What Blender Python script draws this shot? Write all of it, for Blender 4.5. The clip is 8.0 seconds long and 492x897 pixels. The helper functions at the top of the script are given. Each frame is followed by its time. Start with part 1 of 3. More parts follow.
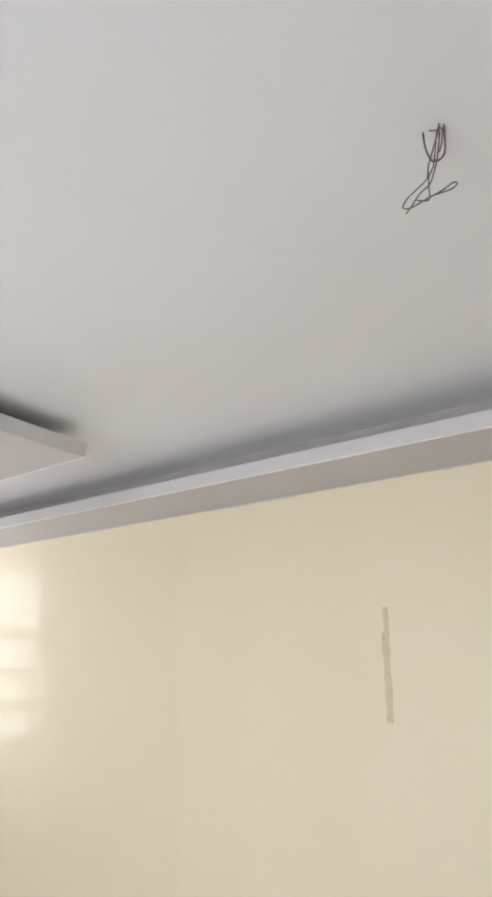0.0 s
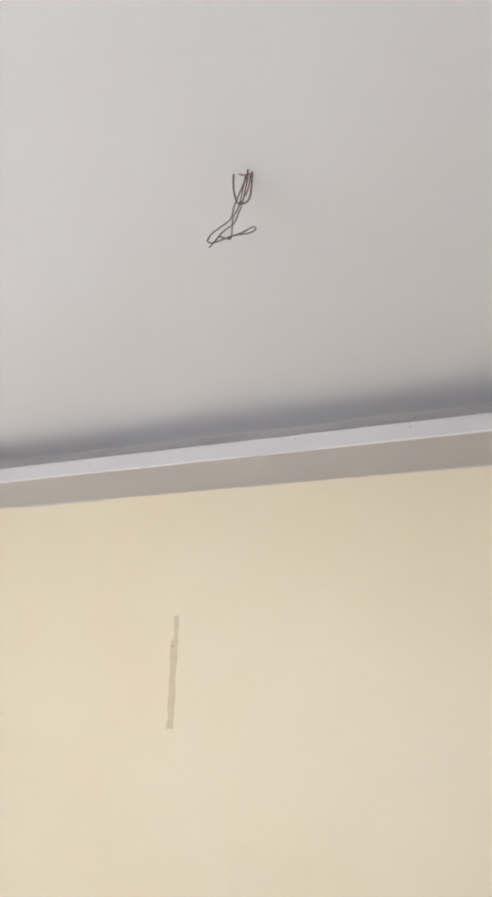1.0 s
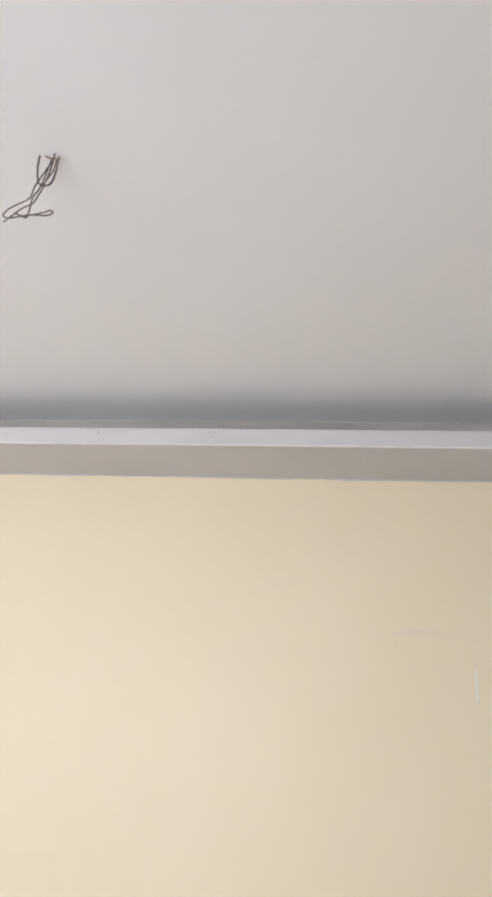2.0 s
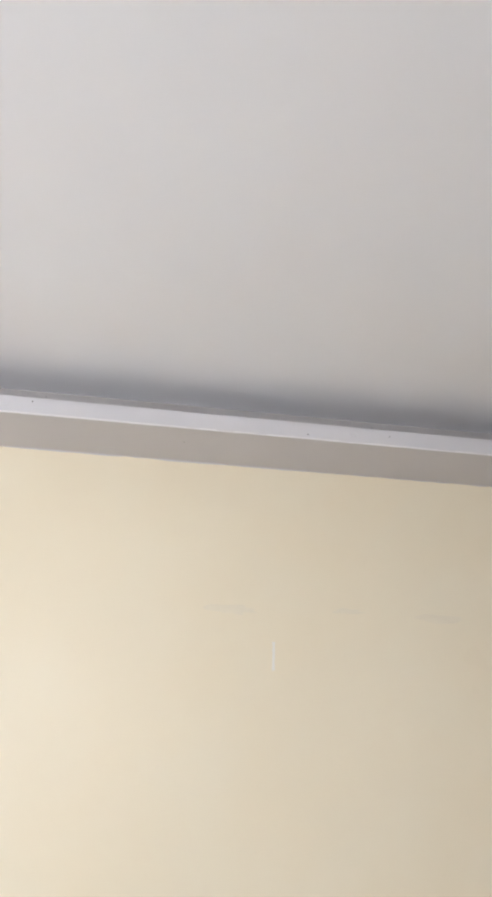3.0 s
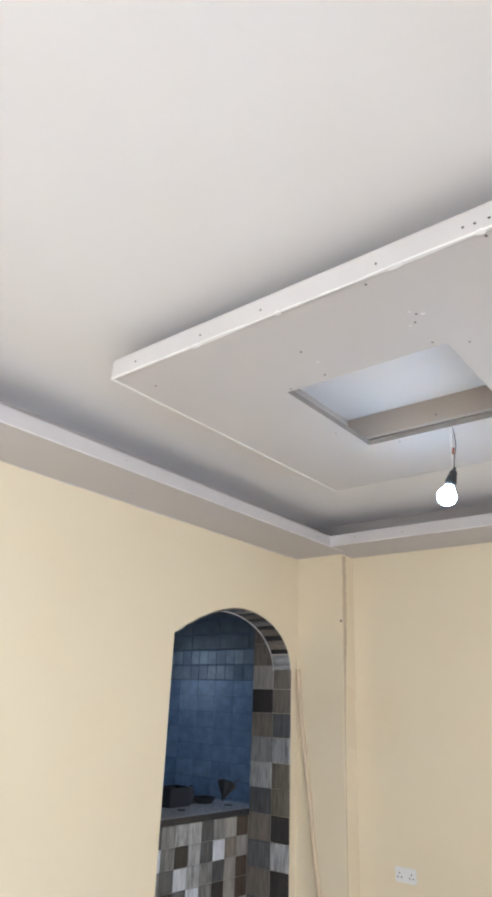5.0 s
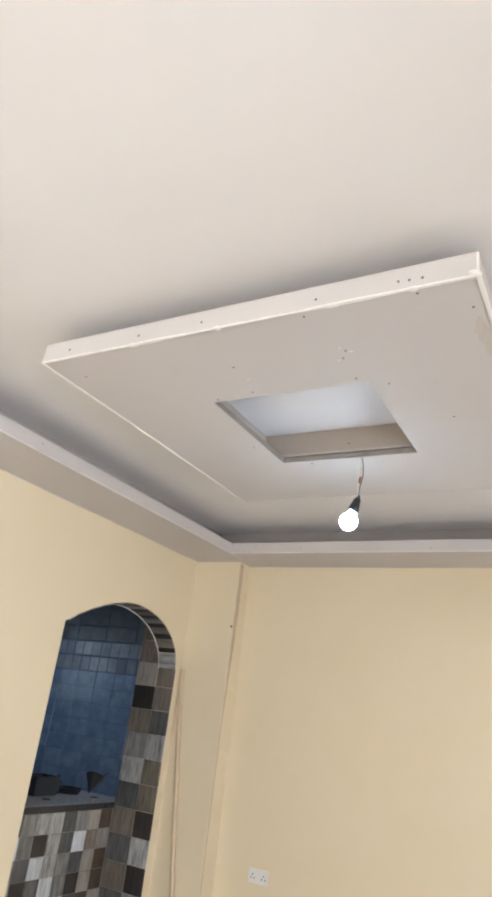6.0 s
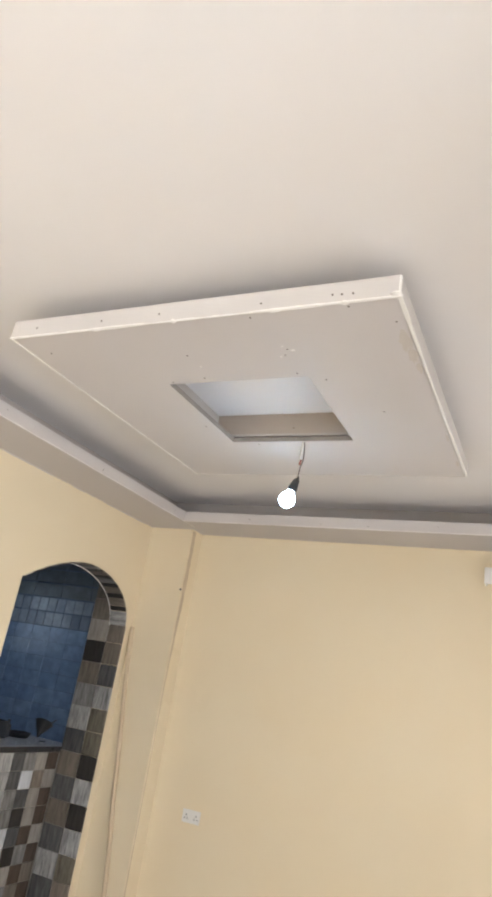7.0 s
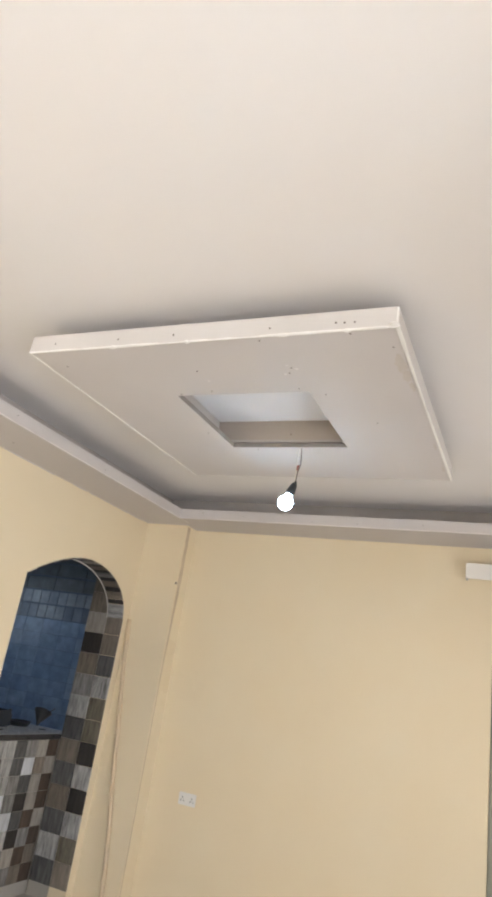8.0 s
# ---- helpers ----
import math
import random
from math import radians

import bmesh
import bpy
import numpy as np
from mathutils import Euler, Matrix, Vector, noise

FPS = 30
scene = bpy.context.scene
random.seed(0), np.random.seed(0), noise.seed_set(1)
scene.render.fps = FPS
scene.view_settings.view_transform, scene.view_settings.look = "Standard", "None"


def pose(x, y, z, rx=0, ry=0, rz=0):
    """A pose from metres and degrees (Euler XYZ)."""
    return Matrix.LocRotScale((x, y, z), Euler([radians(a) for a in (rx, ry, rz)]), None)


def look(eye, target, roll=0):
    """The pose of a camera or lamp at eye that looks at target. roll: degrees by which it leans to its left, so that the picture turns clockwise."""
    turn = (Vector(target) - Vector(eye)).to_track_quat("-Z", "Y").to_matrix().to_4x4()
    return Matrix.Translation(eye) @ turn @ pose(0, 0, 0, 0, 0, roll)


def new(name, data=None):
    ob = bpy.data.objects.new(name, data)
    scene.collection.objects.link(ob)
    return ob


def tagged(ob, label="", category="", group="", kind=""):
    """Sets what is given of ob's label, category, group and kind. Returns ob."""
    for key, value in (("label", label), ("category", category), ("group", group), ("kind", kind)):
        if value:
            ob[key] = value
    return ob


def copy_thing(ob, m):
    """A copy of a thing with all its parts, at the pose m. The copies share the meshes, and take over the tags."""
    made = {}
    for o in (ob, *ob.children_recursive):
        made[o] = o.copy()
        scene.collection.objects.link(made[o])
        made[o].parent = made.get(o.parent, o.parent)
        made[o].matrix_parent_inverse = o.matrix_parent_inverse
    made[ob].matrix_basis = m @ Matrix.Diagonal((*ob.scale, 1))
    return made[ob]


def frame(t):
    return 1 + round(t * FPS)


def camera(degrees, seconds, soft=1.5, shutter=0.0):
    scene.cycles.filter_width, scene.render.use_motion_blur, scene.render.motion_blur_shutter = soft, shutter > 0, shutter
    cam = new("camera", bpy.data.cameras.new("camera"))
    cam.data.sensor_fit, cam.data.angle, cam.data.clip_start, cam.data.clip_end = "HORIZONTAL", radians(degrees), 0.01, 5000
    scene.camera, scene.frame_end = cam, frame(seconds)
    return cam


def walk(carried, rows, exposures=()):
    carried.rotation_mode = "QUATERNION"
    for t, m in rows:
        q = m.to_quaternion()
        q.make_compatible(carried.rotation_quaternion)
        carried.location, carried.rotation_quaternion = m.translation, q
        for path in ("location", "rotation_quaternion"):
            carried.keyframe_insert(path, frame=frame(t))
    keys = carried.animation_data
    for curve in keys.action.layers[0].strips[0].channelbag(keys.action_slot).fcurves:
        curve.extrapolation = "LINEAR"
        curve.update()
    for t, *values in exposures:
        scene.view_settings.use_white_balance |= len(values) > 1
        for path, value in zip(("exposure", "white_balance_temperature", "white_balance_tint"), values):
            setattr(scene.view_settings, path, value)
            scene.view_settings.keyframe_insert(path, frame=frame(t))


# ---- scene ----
cam = camera(41.3, 8.0, soft=3.5)
PATH = [
    (0, (-4.335, -2.883, 1.699), (-5.465, -1.366, 2.348), 0.2),
    (0.5, (-4.29, -2.885, 1.696), (-5.189, -1.216, 2.334), -0.5),
    (1, (-4.218, -2.875, 1.708), (-4.902, -1.117, 2.375), 1.1),
    (1.5, (-4.139, -2.866, 1.704), (-4.55, -1.029, 2.379), 2.4),
    (1.7, (-4.099, -2.870, 1.693), (-4.426, -1.024, 2.389), 2.9),
    (2.8, (-3.961, -2.945, 1.598), (-3.814, -1.073, 2.287), 2.0),
    (3, (-3.927, -2.95, 1.589), (-3.688, -1.09, 2.284), 2.4),
    (3.5, (-3.949, -2.903, 1.62), (-3.402, -1.098, 2.287), 1.6),
    (4, (-3.944, -2.817, 1.615), (-3.027, -1.157, 2.250), 0.7),
    (4.2, (-3.946, -2.802, 1.594), (-2.900, -1.234, 2.259), 0.7),
    (4.5, (-3.973, -2.764, 1.576), (-2.74, -1.358, 2.285), 0.6),
    (5, (-4.012, -2.744, 1.561), (-2.575, -1.565, 2.296), 2.3),
    (5.2, (-4.027, -2.742, 1.569), (-2.541, -1.630, 2.313), 3.6),
    (6.3, (-4.139, -2.802, 1.547), (-2.540, -1.880, 2.316), 8.2),
    (6.5, (-4.173, -2.846, 1.539), (-2.571, -1.939, 2.32), 8.9),
    (7, (-4.28, -2.949, 1.53), (-2.613, -2.077, 2.209), 9.6),
    (7.5, (-4.407, -2.974, 1.521), (-2.751, -2.09, 2.213), 9.6),
    (8, (-4.514, -2.943, 1.525), (-2.811, -2.125, 2.182), 9.2),
]
EXPOSURES = [(0, -0.88, 6250, 12.5), (0.5, -0.87, 6250, 13), (1, -0.70, 6270, 13.8), (1.5, -0.59, 6270, 14.2), (3, -0.38, 6130, 13.8), (3.5, -0.17, 5970, 12.8), (4.5, 0.04, 6030, 12.7), (5, 0.15, 6130, 12.6), (6.5, 0.15, 6760, 13.8), (8, 0.09, 6840, 13.8)]
walk(cam, [(r[0], look(*r[1:])) for r in PATH], EXPOSURES)

# ---- light ----
world = bpy.data.worlds.new("sky")
scene.world = world
world.use_nodes = True
wn = world.node_tree.nodes
sky = wn.new("ShaderNodeTexSky")
sky.sky_type, sky.sun_disc = "NISHITA", False
sky.sun_elevation, sky.sun_rotation = radians(70), radians(103)
wn["Background"].inputs[1].default_value = 0.12
world.node_tree.links.new(sky.outputs[0], wn["Background"].inputs[0])


def lamp_sun(direction, strength):
    d = bpy.data.lights.new("sun", "SUN")
    d.energy, d.angle, d.color = strength, radians(0.5), (1.0, 0.95, 0.87)
    ob = new("sun", d)
    ob.matrix_world = look((0, 0, 8), Vector((0, 0, 8)) + Vector(direction))


def window_light(name, eye, target, w, h, watts, color):
    """Sky light that enters by an opening of the place."""
    d = bpy.data.lights.new(name, "AREA")
    d.shape, d.size, d.size_y, d.energy, d.color = "RECTANGLE", w, h, watts, color
    ob = new(name, d)
    ob.matrix_world = look(eye, target)


SUN_DIR = (-0.35, 0.08, -1.0)
lamp_sun(SUN_DIR, 3.0)
window_light("window_light_west", (-9.72, -0.845, 1.86), (-5.0, -1.15, 1.5), 0.73, 1.45, 78, (0.93, 0.97, 1.0))
window_light("window_light_south", (-5.8, -4.12, 1.45), (-5.8, -1.12, 1.3), 3.7, 1.95, 120, (0.93, 0.97, 1.0))
window_light("window_light_entrance", (-1.35, -4.10, 1.25), (-1.35, -1.1, 0.25), 1.2, 1.9, 27, (0.93, 0.97, 1.0))
window_light("window_light_kitchen", (0.3, 3.40, 1.95), (0.3, 0.0, 1.5), 0.9, 0.8, 3.4, (0.55, 0.75, 1.0))


# ---- materials ----
def tint(c, k):
    return (min(1, c[0] * k), min(1, c[1] * k), min(1, c[2] * k), 1)


def mat(name, color, rough=0.6, metal=0.0, vary=0.06, fine=60.0, coarse=1.3, bump=0.1, depth=0.002, spec=0.5, random_tone=0.0, hue=None, enamel=None):
    """Paint, board or plastic: two scales of tone, rough patches and fine relief."""
    m = bpy.data.materials.new(name)
    m.use_nodes = True
    nt = m.node_tree
    n, link = nt.nodes, nt.links.new
    b = n["Principled BSDF"]
    b.inputs["Metallic"].default_value = metal
    b.inputs["Specular IOR Level"].default_value = spec
    co = n.new("ShaderNodeTexCoord")
    big, small = n.new("ShaderNodeTexNoise"), n.new("ShaderNodeTexNoise")
    big.inputs["Scale"].default_value, big.inputs["Detail"].default_value = coarse, 4
    small.inputs["Scale"].default_value, small.inputs["Detail"].default_value = fine, 3
    for t in (big, small):
        link(co.outputs["Object"], t.inputs["Vector"])
    mix = n.new("ShaderNodeMix")
    mix.data_type = "RGBA"
    mix.inputs["A"].default_value, mix.inputs["B"].default_value = tint(color, 1 - vary), tint(color, 1 + vary)
    add = n.new("ShaderNodeMath")
    add.operation = "MULTIPLY_ADD"
    add.inputs[1].default_value = 0.3
    link(small.outputs["Fac"], add.inputs[0])
    stretch = n.new("ShaderNodeMapRange")
    stretch.inputs["From Min"].default_value, stretch.inputs["From Max"].default_value = 0.15, 0.85
    stretch.inputs["To Min"].default_value, stretch.inputs["To Max"].default_value = -0.15, 0.85
    link(big.outputs["Fac"], stretch.inputs["Value"])
    link(stretch.outputs["Result"], add.inputs[2])
    link(add.outputs[0], mix.inputs["Factor"])
    out = mix.outputs["Result"]
    if hue:
        blot, fade, mix2 = n.new("ShaderNodeTexNoise"), n.new("ShaderNodeMapRange"), n.new("ShaderNodeMix")
        blot.inputs["Scale"].default_value, blot.inputs["Detail"].default_value = 2.1, 3
        link(co.outputs["Object"], blot.inputs["Vector"])
        fade.inputs["From Min"].default_value, fade.inputs["From Max"].default_value = 0.35, 0.75
        link(blot.outputs["Fac"], fade.inputs["Value"])
        mix2.data_type = "RGBA"
        link(fade.outputs["Result"], mix2.inputs["Factor"])
        link(out, mix2.inputs["A"])
        mix2.inputs["B"].default_value = (*hue, 1)
        out = mix2.outputs["Result"]
    if random_tone:
        info, hsv, rng = n.new("ShaderNodeObjectInfo"), n.new("ShaderNodeHueSaturation"), n.new("ShaderNodeMapRange")
        rng.inputs["To Min"].default_value, rng.inputs["To Max"].default_value = 1 - random_tone, 1 + random_tone
        link(info.outputs["Random"], rng.inputs["Value"])
        link(rng.outputs["Result"], hsv.inputs["Value"])
        link(out, hsv.inputs["Color"])
        out = hsv.outputs["Color"]
    link(out, b.inputs["Base Color"])
    rr = n.new("ShaderNodeMapRange")
    rr.inputs["To Min"].default_value, rr.inputs["To Max"].default_value = max(0.02, rough - 0.08), min(1, rough + 0.08)
    link(big.outputs["Fac"], rr.inputs["Value"])
    sheen = rr.outputs["Result"]
    if enamel:
        # glossier paint beyond a stretch of the wall's length
        sep, ramp, less = n.new("ShaderNodeSeparateXYZ"), n.new("ShaderNodeMapRange"), n.new("ShaderNodeMath")
        link(co.outputs["Object"], sep.inputs[0])
        ramp.inputs["From Min"].default_value, ramp.inputs["From Max"].default_value = enamel[0], enamel[1]
        ramp.inputs["To Min"].default_value = enamel[2]
        link(sep.outputs["X"], ramp.inputs["Value"])
        less.operation = "MULTIPLY"
        link(sheen, less.inputs[0])
        link(ramp.outputs["Result"], less.inputs[1])
        sheen = less.outputs[0]
    link(sheen, b.inputs["Roughness"])
    if bump:
        bp = n.new("ShaderNodeBump")
        bp.inputs["Strength"].default_value, bp.inputs["Distance"].default_value = bump, depth
        link(small.outputs["Fac"], bp.inputs["Height"])
        link(bp.outputs["Normal"], b.inputs["Normal"])
    return m


def tile_mat(name, stops, rough, streak, contrast=0.59):
    """Glazed tiles: each takes a tone of its own, with a printed stone or wood grain."""
    m = bpy.data.materials.new(name)
    m.use_nodes = True
    n, link = m.node_tree.nodes, m.node_tree.links.new
    b = n["Principled BSDF"]
    b.inputs["Roughness"].default_value = rough
    info, ramp = n.new("ShaderNodeObjectInfo"), n.new("ShaderNodeValToRGB")
    ramp.color_ramp.interpolation = "CONSTANT"
    for i, (p, c) in enumerate(stops):
        e = ramp.color_ramp.elements[i] if i < 2 else ramp.color_ramp.elements.new(p)
        e.position, e.color = p, (*c, 1)
    link(info.outputs["Random"], ramp.inputs["Fac"])
    co, mp, no = n.new("ShaderNodeTexCoord"), n.new("ShaderNodeMapping"), n.new("ShaderNodeTexNoise")
    mp.inputs["Scale"].default_value = streak
    no.inputs["Scale"].default_value, no.inputs["Detail"].default_value, no.inputs["Roughness"].default_value = 9.0, 6, 0.65
    off = n.new("ShaderNodeVectorMath")
    off.operation = "MULTIPLY_ADD"
    off.inputs[1].default_value = (1, 1, 1)
    comb = n.new("ShaderNodeCombineXYZ")
    sc = n.new("ShaderNodeMath")
    sc.operation, sc.inputs[1].default_value = "MULTIPLY", 37.0
    link(info.outputs["Random"], sc.inputs[0])
    for k in range(3):
        link(sc.outputs[0], comb.inputs[k])
    link(co.outputs["Object"], off.inputs[0])
    link(comb.outputs[0], off.inputs[2])
    link(off.outputs[0], mp.inputs["Vector"])
    link(mp.outputs[0], no.inputs["Vector"])
    rng = n.new("ShaderNodeMapRange")
    rng.inputs["From Min"].default_value, rng.inputs["From Max"].default_value = 0.3, 0.7
    rng.inputs["To Min"].default_value, rng.inputs["To Max"].default_value = 1 - contrast, 1 + contrast
    link(no.outputs["Fac"], rng.inputs["Value"])
    hsv = n.new("ShaderNodeHueSaturation")
    link(ramp.outputs["Color"], hsv.inputs["Color"])
    link(rng.outputs["Result"], hsv.inputs["Value"])
    link(hsv.outputs["Color"], b.inputs["Base Color"])
    bp = n.new("ShaderNodeBump")
    bp.inputs["Strength"].default_value, bp.inputs["Distance"].default_value = 0.15, 0.001
    link(no.outputs["Fac"], bp.inputs["Height"])
    link(bp.outputs["Normal"], b.inputs["Normal"])
    return m


def glow_mat(name, color, strength):
    m = bpy.data.materials.new(name)
    m.use_nodes = True
    b = m.node_tree.nodes["Principled BSDF"]
    b.inputs["Base Color"].default_value = (0.9, 0.9, 0.9, 1)
    b.inputs["Emission Color"].default_value, b.inputs["Emission Strength"].default_value = (*color, 1), strength
    return m


def glass_mat(name):
    m = bpy.data.materials.new(name)
    m.use_nodes = True
    b = m.node_tree.nodes["Principled BSDF"]
    b.inputs["Base Color"].default_value = (0.95, 0.97, 0.96, 1)
    b.inputs["Roughness"].default_value, b.inputs["Transmission Weight"].default_value, b.inputs["IOR"].default_value = 0.02, 1.0, 1.45
    return m


WALL = mat("cream_wall_paint", (0.805, 0.704, 0.528), 0.3, vary=0.02, fine=90, coarse=0.9, bump=0.05, depth=0.0015, spec=0.11, hue=(0.80, 0.685, 0.50), enamel=(-8.1, -6.8, 0.18))
CEIL = mat("white_ceiling_paint", (0.79, 0.775, 0.785), 0.7, vary=0.02, fine=70, coarse=0.8, bump=0.05, hue=(0.79, 0.762, 0.762))
BOARD = mat("white_gypsum_board", (0.745, 0.72, 0.71), 0.65, vary=0.035, fine=55, coarse=2.2, bump=0.08)
# White board darkened: the weaker light on undersides and bulkhead lips is in the colour
SOFFIT = mat("toned_down_gypsum_board", (0.59, 0.56, 0.56), 0.65, vary=0.035, fine=55, coarse=2.0, bump=0.08)
# Same white board for the panel lips, darkened to stand in for dimmer light
LIPM = mat("dimmed_board_lip", (0.64, 0.615, 0.605), 0.65, vary=0.04, fine=55, coarse=3.0, bump=0.1)
EDGE = mat("white_joint_filler", (0.88, 0.87, 0.86), 0.75, vary=0.05, fine=45, coarse=6, bump=0.5, depth=0.003)
# Grey carries the recess shade of the coves and the panel hole
COVE = mat("shaded_grey_board", (0.45, 0.415, 0.395), 0.8, vary=0.10, fine=50, coarse=3, bump=0.15)
RAW = mat("raw_gypsum_paper", (0.43, 0.37, 0.32), 0.8, vary=0.08, fine=60, coarse=4, bump=0.15)
SCREW = mat("dark_screw_steel", (0.16, 0.135, 0.12), 0.5, 0.6, vary=0.2)
PATCH = mat("grey_plaster_patch", (0.655, 0.54, 0.375), 0.85, vary=0.10, fine=40, coarse=14, bump=0.4)
CHALK = mat("white_scrape", (0.79, 0.74, 0.66), 0.8, vary=0.06, fine=80, coarse=20)
FLOOR = mat("cream_floor_tile", (0.55, 0.515, 0.475), 0.22, vary=0.06, fine=20, coarse=3, bump=0.0, random_tone=0.05)
GROUT = mat("grey_grout", (0.42, 0.40, 0.37), 0.9, vary=0.1, fine=80, coarse=5)
PLASTIC = mat("white_plastic", (0.82, 0.81, 0.79), 0.35, vary=0.02, fine=40, coarse=5, bump=0.0)
SLOT = mat("grey_slot", (0.22, 0.22, 0.23), 0.6, vary=0.1)
BLACKP = mat("black_plastic", (0.03, 0.032, 0.036), 0.45, vary=0.15)
COPPER = mat("dark_cable", (0.12, 0.10, 0.09), 0.5, vary=0.15, fine=200)
RUSTY = mat("brown_insulated_wire", (0.20, 0.10, 0.075), 0.5, vary=0.15, fine=150)
REDP = mat("red_tape", (0.26, 0.07, 0.05), 0.5, vary=0.15, fine=150)
WHITEC = mat("white_cable", (0.72, 0.70, 0.66), 0.5, vary=0.06)
WOOD = mat("cream_batten", (0.64, 0.51, 0.36), 0.6, vary=0.10, fine=50, coarse=5, bump=0.15)
DOORM = mat("grey_green_door", (0.30, 0.31, 0.26), 0.45, vary=0.08, fine=50, coarse=4)
GRANITE = mat("grey_worktop", (0.56, 0.60, 0.66), 0.25, vary=0.22, fine=160, coarse=40, bump=0.03)
DARKEDGE = mat("black_granite_edge", (0.035, 0.035, 0.04), 0.3, vary=0.3, fine=160, coarse=40, bump=0.03)
STEEL = mat("dark_pan_steel", (0.022, 0.026, 0.034), 0.5, 0.0, vary=0.2)
KGROUT = mat("dark_blue_grout", (0.12, 0.16, 0.23), 0.9, vary=0.1, fine=80, coarse=5)
KITCHEN = mat("kitchen_plaster", (0.42, 0.50, 0.60), 0.7, vary=0.05, fine=60, coarse=2)
GROUND = mat("dry_ground", (0.30, 0.25, 0.18), 0.95, vary=0.2, fine=8, coarse=0.4, bump=0.4, depth=0.02)
GLASS = glass_mat("window_glass")
ALU = mat("grey_aluminium", (0.55, 0.55, 0.55), 0.35, 0.8, vary=0.05)
BULB = glow_mat("lit_led_globe", (0.48, 0.76, 1.0), 66.0)


def tone_mat(name, c, contrast, streak=(5.0, 0.8, 1.0)):
    """One print of the mosaic, with its tiles a little apart in tone."""
    return tile_mat(name, [(i / 4, tuple(v * k for v in c)) for i, k in enumerate((0.92, 1.06, 0.98, 1.12))], 0.38, streak, contrast)


TONES = {
    "K": tone_mat("black_mosaic", (0.035, 0.031, 0.029), 0.35),
    "D": tone_mat("slate_mosaic", (0.095, 0.097, 0.10), 0.5),
    "N": tone_mat("dark_brown_mosaic", (0.085, 0.062, 0.048), 0.4),
    "G": tone_mat("grey_mosaic", (0.20, 0.20, 0.198), 0.5),
    "B": tone_mat("brown_grey_mosaic", (0.195, 0.168, 0.142), 0.35),
    "O": tone_mat("olive_mosaic", (0.15, 0.135, 0.105), 0.5),
    "E": tone_mat("beige_mosaic", (0.33, 0.31, 0.285), 0.3),
    "L": tone_mat("light_streaked_mosaic", (0.33, 0.335, 0.34), 0.62),
    "W": tone_mat("white_mosaic", (0.56, 0.59, 0.64), 0.25),
}
BORDERTILE = tile_mat("grey_border_tile", [(0.0, (0.11, 0.135, 0.155)), (0.3, (0.14, 0.165, 0.185)), (0.6, (0.10, 0.12, 0.14)),
                                           (0.8, (0.125, 0.15, 0.17))], 0.3, (1.0, 1.0, 1.0), 0.25)
ACCENT = tile_mat("pale_accent_tile", [(0.0, (0.27, 0.34, 0.43)), (0.3, (0.17, 0.22, 0.30)), (0.5, (0.31, 0.38, 0.47)), (0.75, (0.22, 0.28, 0.37))], 0.25, (1.0, 1.0, 1.0), 0.22)
BLUETILE = tile_mat("blue_wall_tile", [(0.0, (0.22, 0.33, 0.52)), (0.25, (0.26, 0.38, 0.57)), (0.5, (0.20, 0.31, 0.49)),
                                       (0.75, (0.24, 0.36, 0.55))], 0.2, (1.0, 1.0, 1.0), 0.22)


# ---- mesh helpers ----
def box(bm, x0, x1, y0, y1, z0, z1, bevel=0.0, segments=2):
    made = bmesh.ops.create_cube(bm, size=1.0, matrix=Matrix.LocRotScale(
        ((x0 + x1) / 2, (y0 + y1) / 2, (z0 + z1) / 2), None, (abs(x1 - x0), abs(y1 - y0), abs(z1 - z0))))
    if bevel:
        vs = set(made["verts"])
        edges = [e for e in bm.edges if e.verts[0] in vs and e.verts[1] in vs]
        bmesh.ops.bevel(bm, geom=edges, offset=bevel, segments=segments, affect="EDGES", clamp_overlap=True)
    return bm


def boxed(*dims, bevel=0.0):
    return box(bmesh.new(), *dims, bevel=bevel)


def tube(points, radius, sides=8, closed=False):
    """A round cable or bar along points."""
    bm = bmesh.new()
    pts = [Vector(p) for p in points]
    rings, count = [], len(pts)
    up = Vector((0.31, 0.83, 0.45)).normalized()
    for i, p in enumerate(pts):
        a = pts[(i - 1) % count] if closed or i else p
        b = pts[(i + 1) % count] if closed or i < count - 1 else p
        d = (b - a).normalized()
        s = d.cross(up)
        s = s.normalized() if s.length > 1e-4 else d.orthogonal().normalized()
        t = d.cross(s)
        rings.append([bm.verts.new(p + radius * (math.cos(k * math.tau / sides) * s + math.sin(k * math.tau / sides) * t)) for k in range(sides)])
    for i in range(count if closed else count - 1):
        for k in range(sides):
            a, b = rings[i], rings[(i + 1) % count]
            bm.faces.new((a[k], a[(k + 1) % sides], b[(k + 1) % sides], b[k]))
    if not closed:
        bm.faces.new(rings[0]), bm.faces.new(rings[-1][::-1])
    bmesh.ops.recalc_face_normals(bm, faces=bm.faces)
    return bm


def smooth_path(points, n=6):
    """A soft curve through points."""
    pts = [Vector(p) for p in points]
    pts = [pts[0]] + pts + [pts[-1]]
    out = []
    for i in range(1, len(pts) - 2):
        for k in range(n):
            t = k / n
            a, b, c, d = pts[i - 1:i + 3]
            out.append(0.5 * (2 * b + (c - a) * t + (2 * a - 5 * b + 4 * c - d) * t * t + (3 * b - a - 3 * c + d) * t ** 3))
    return out + [pts[-2]]


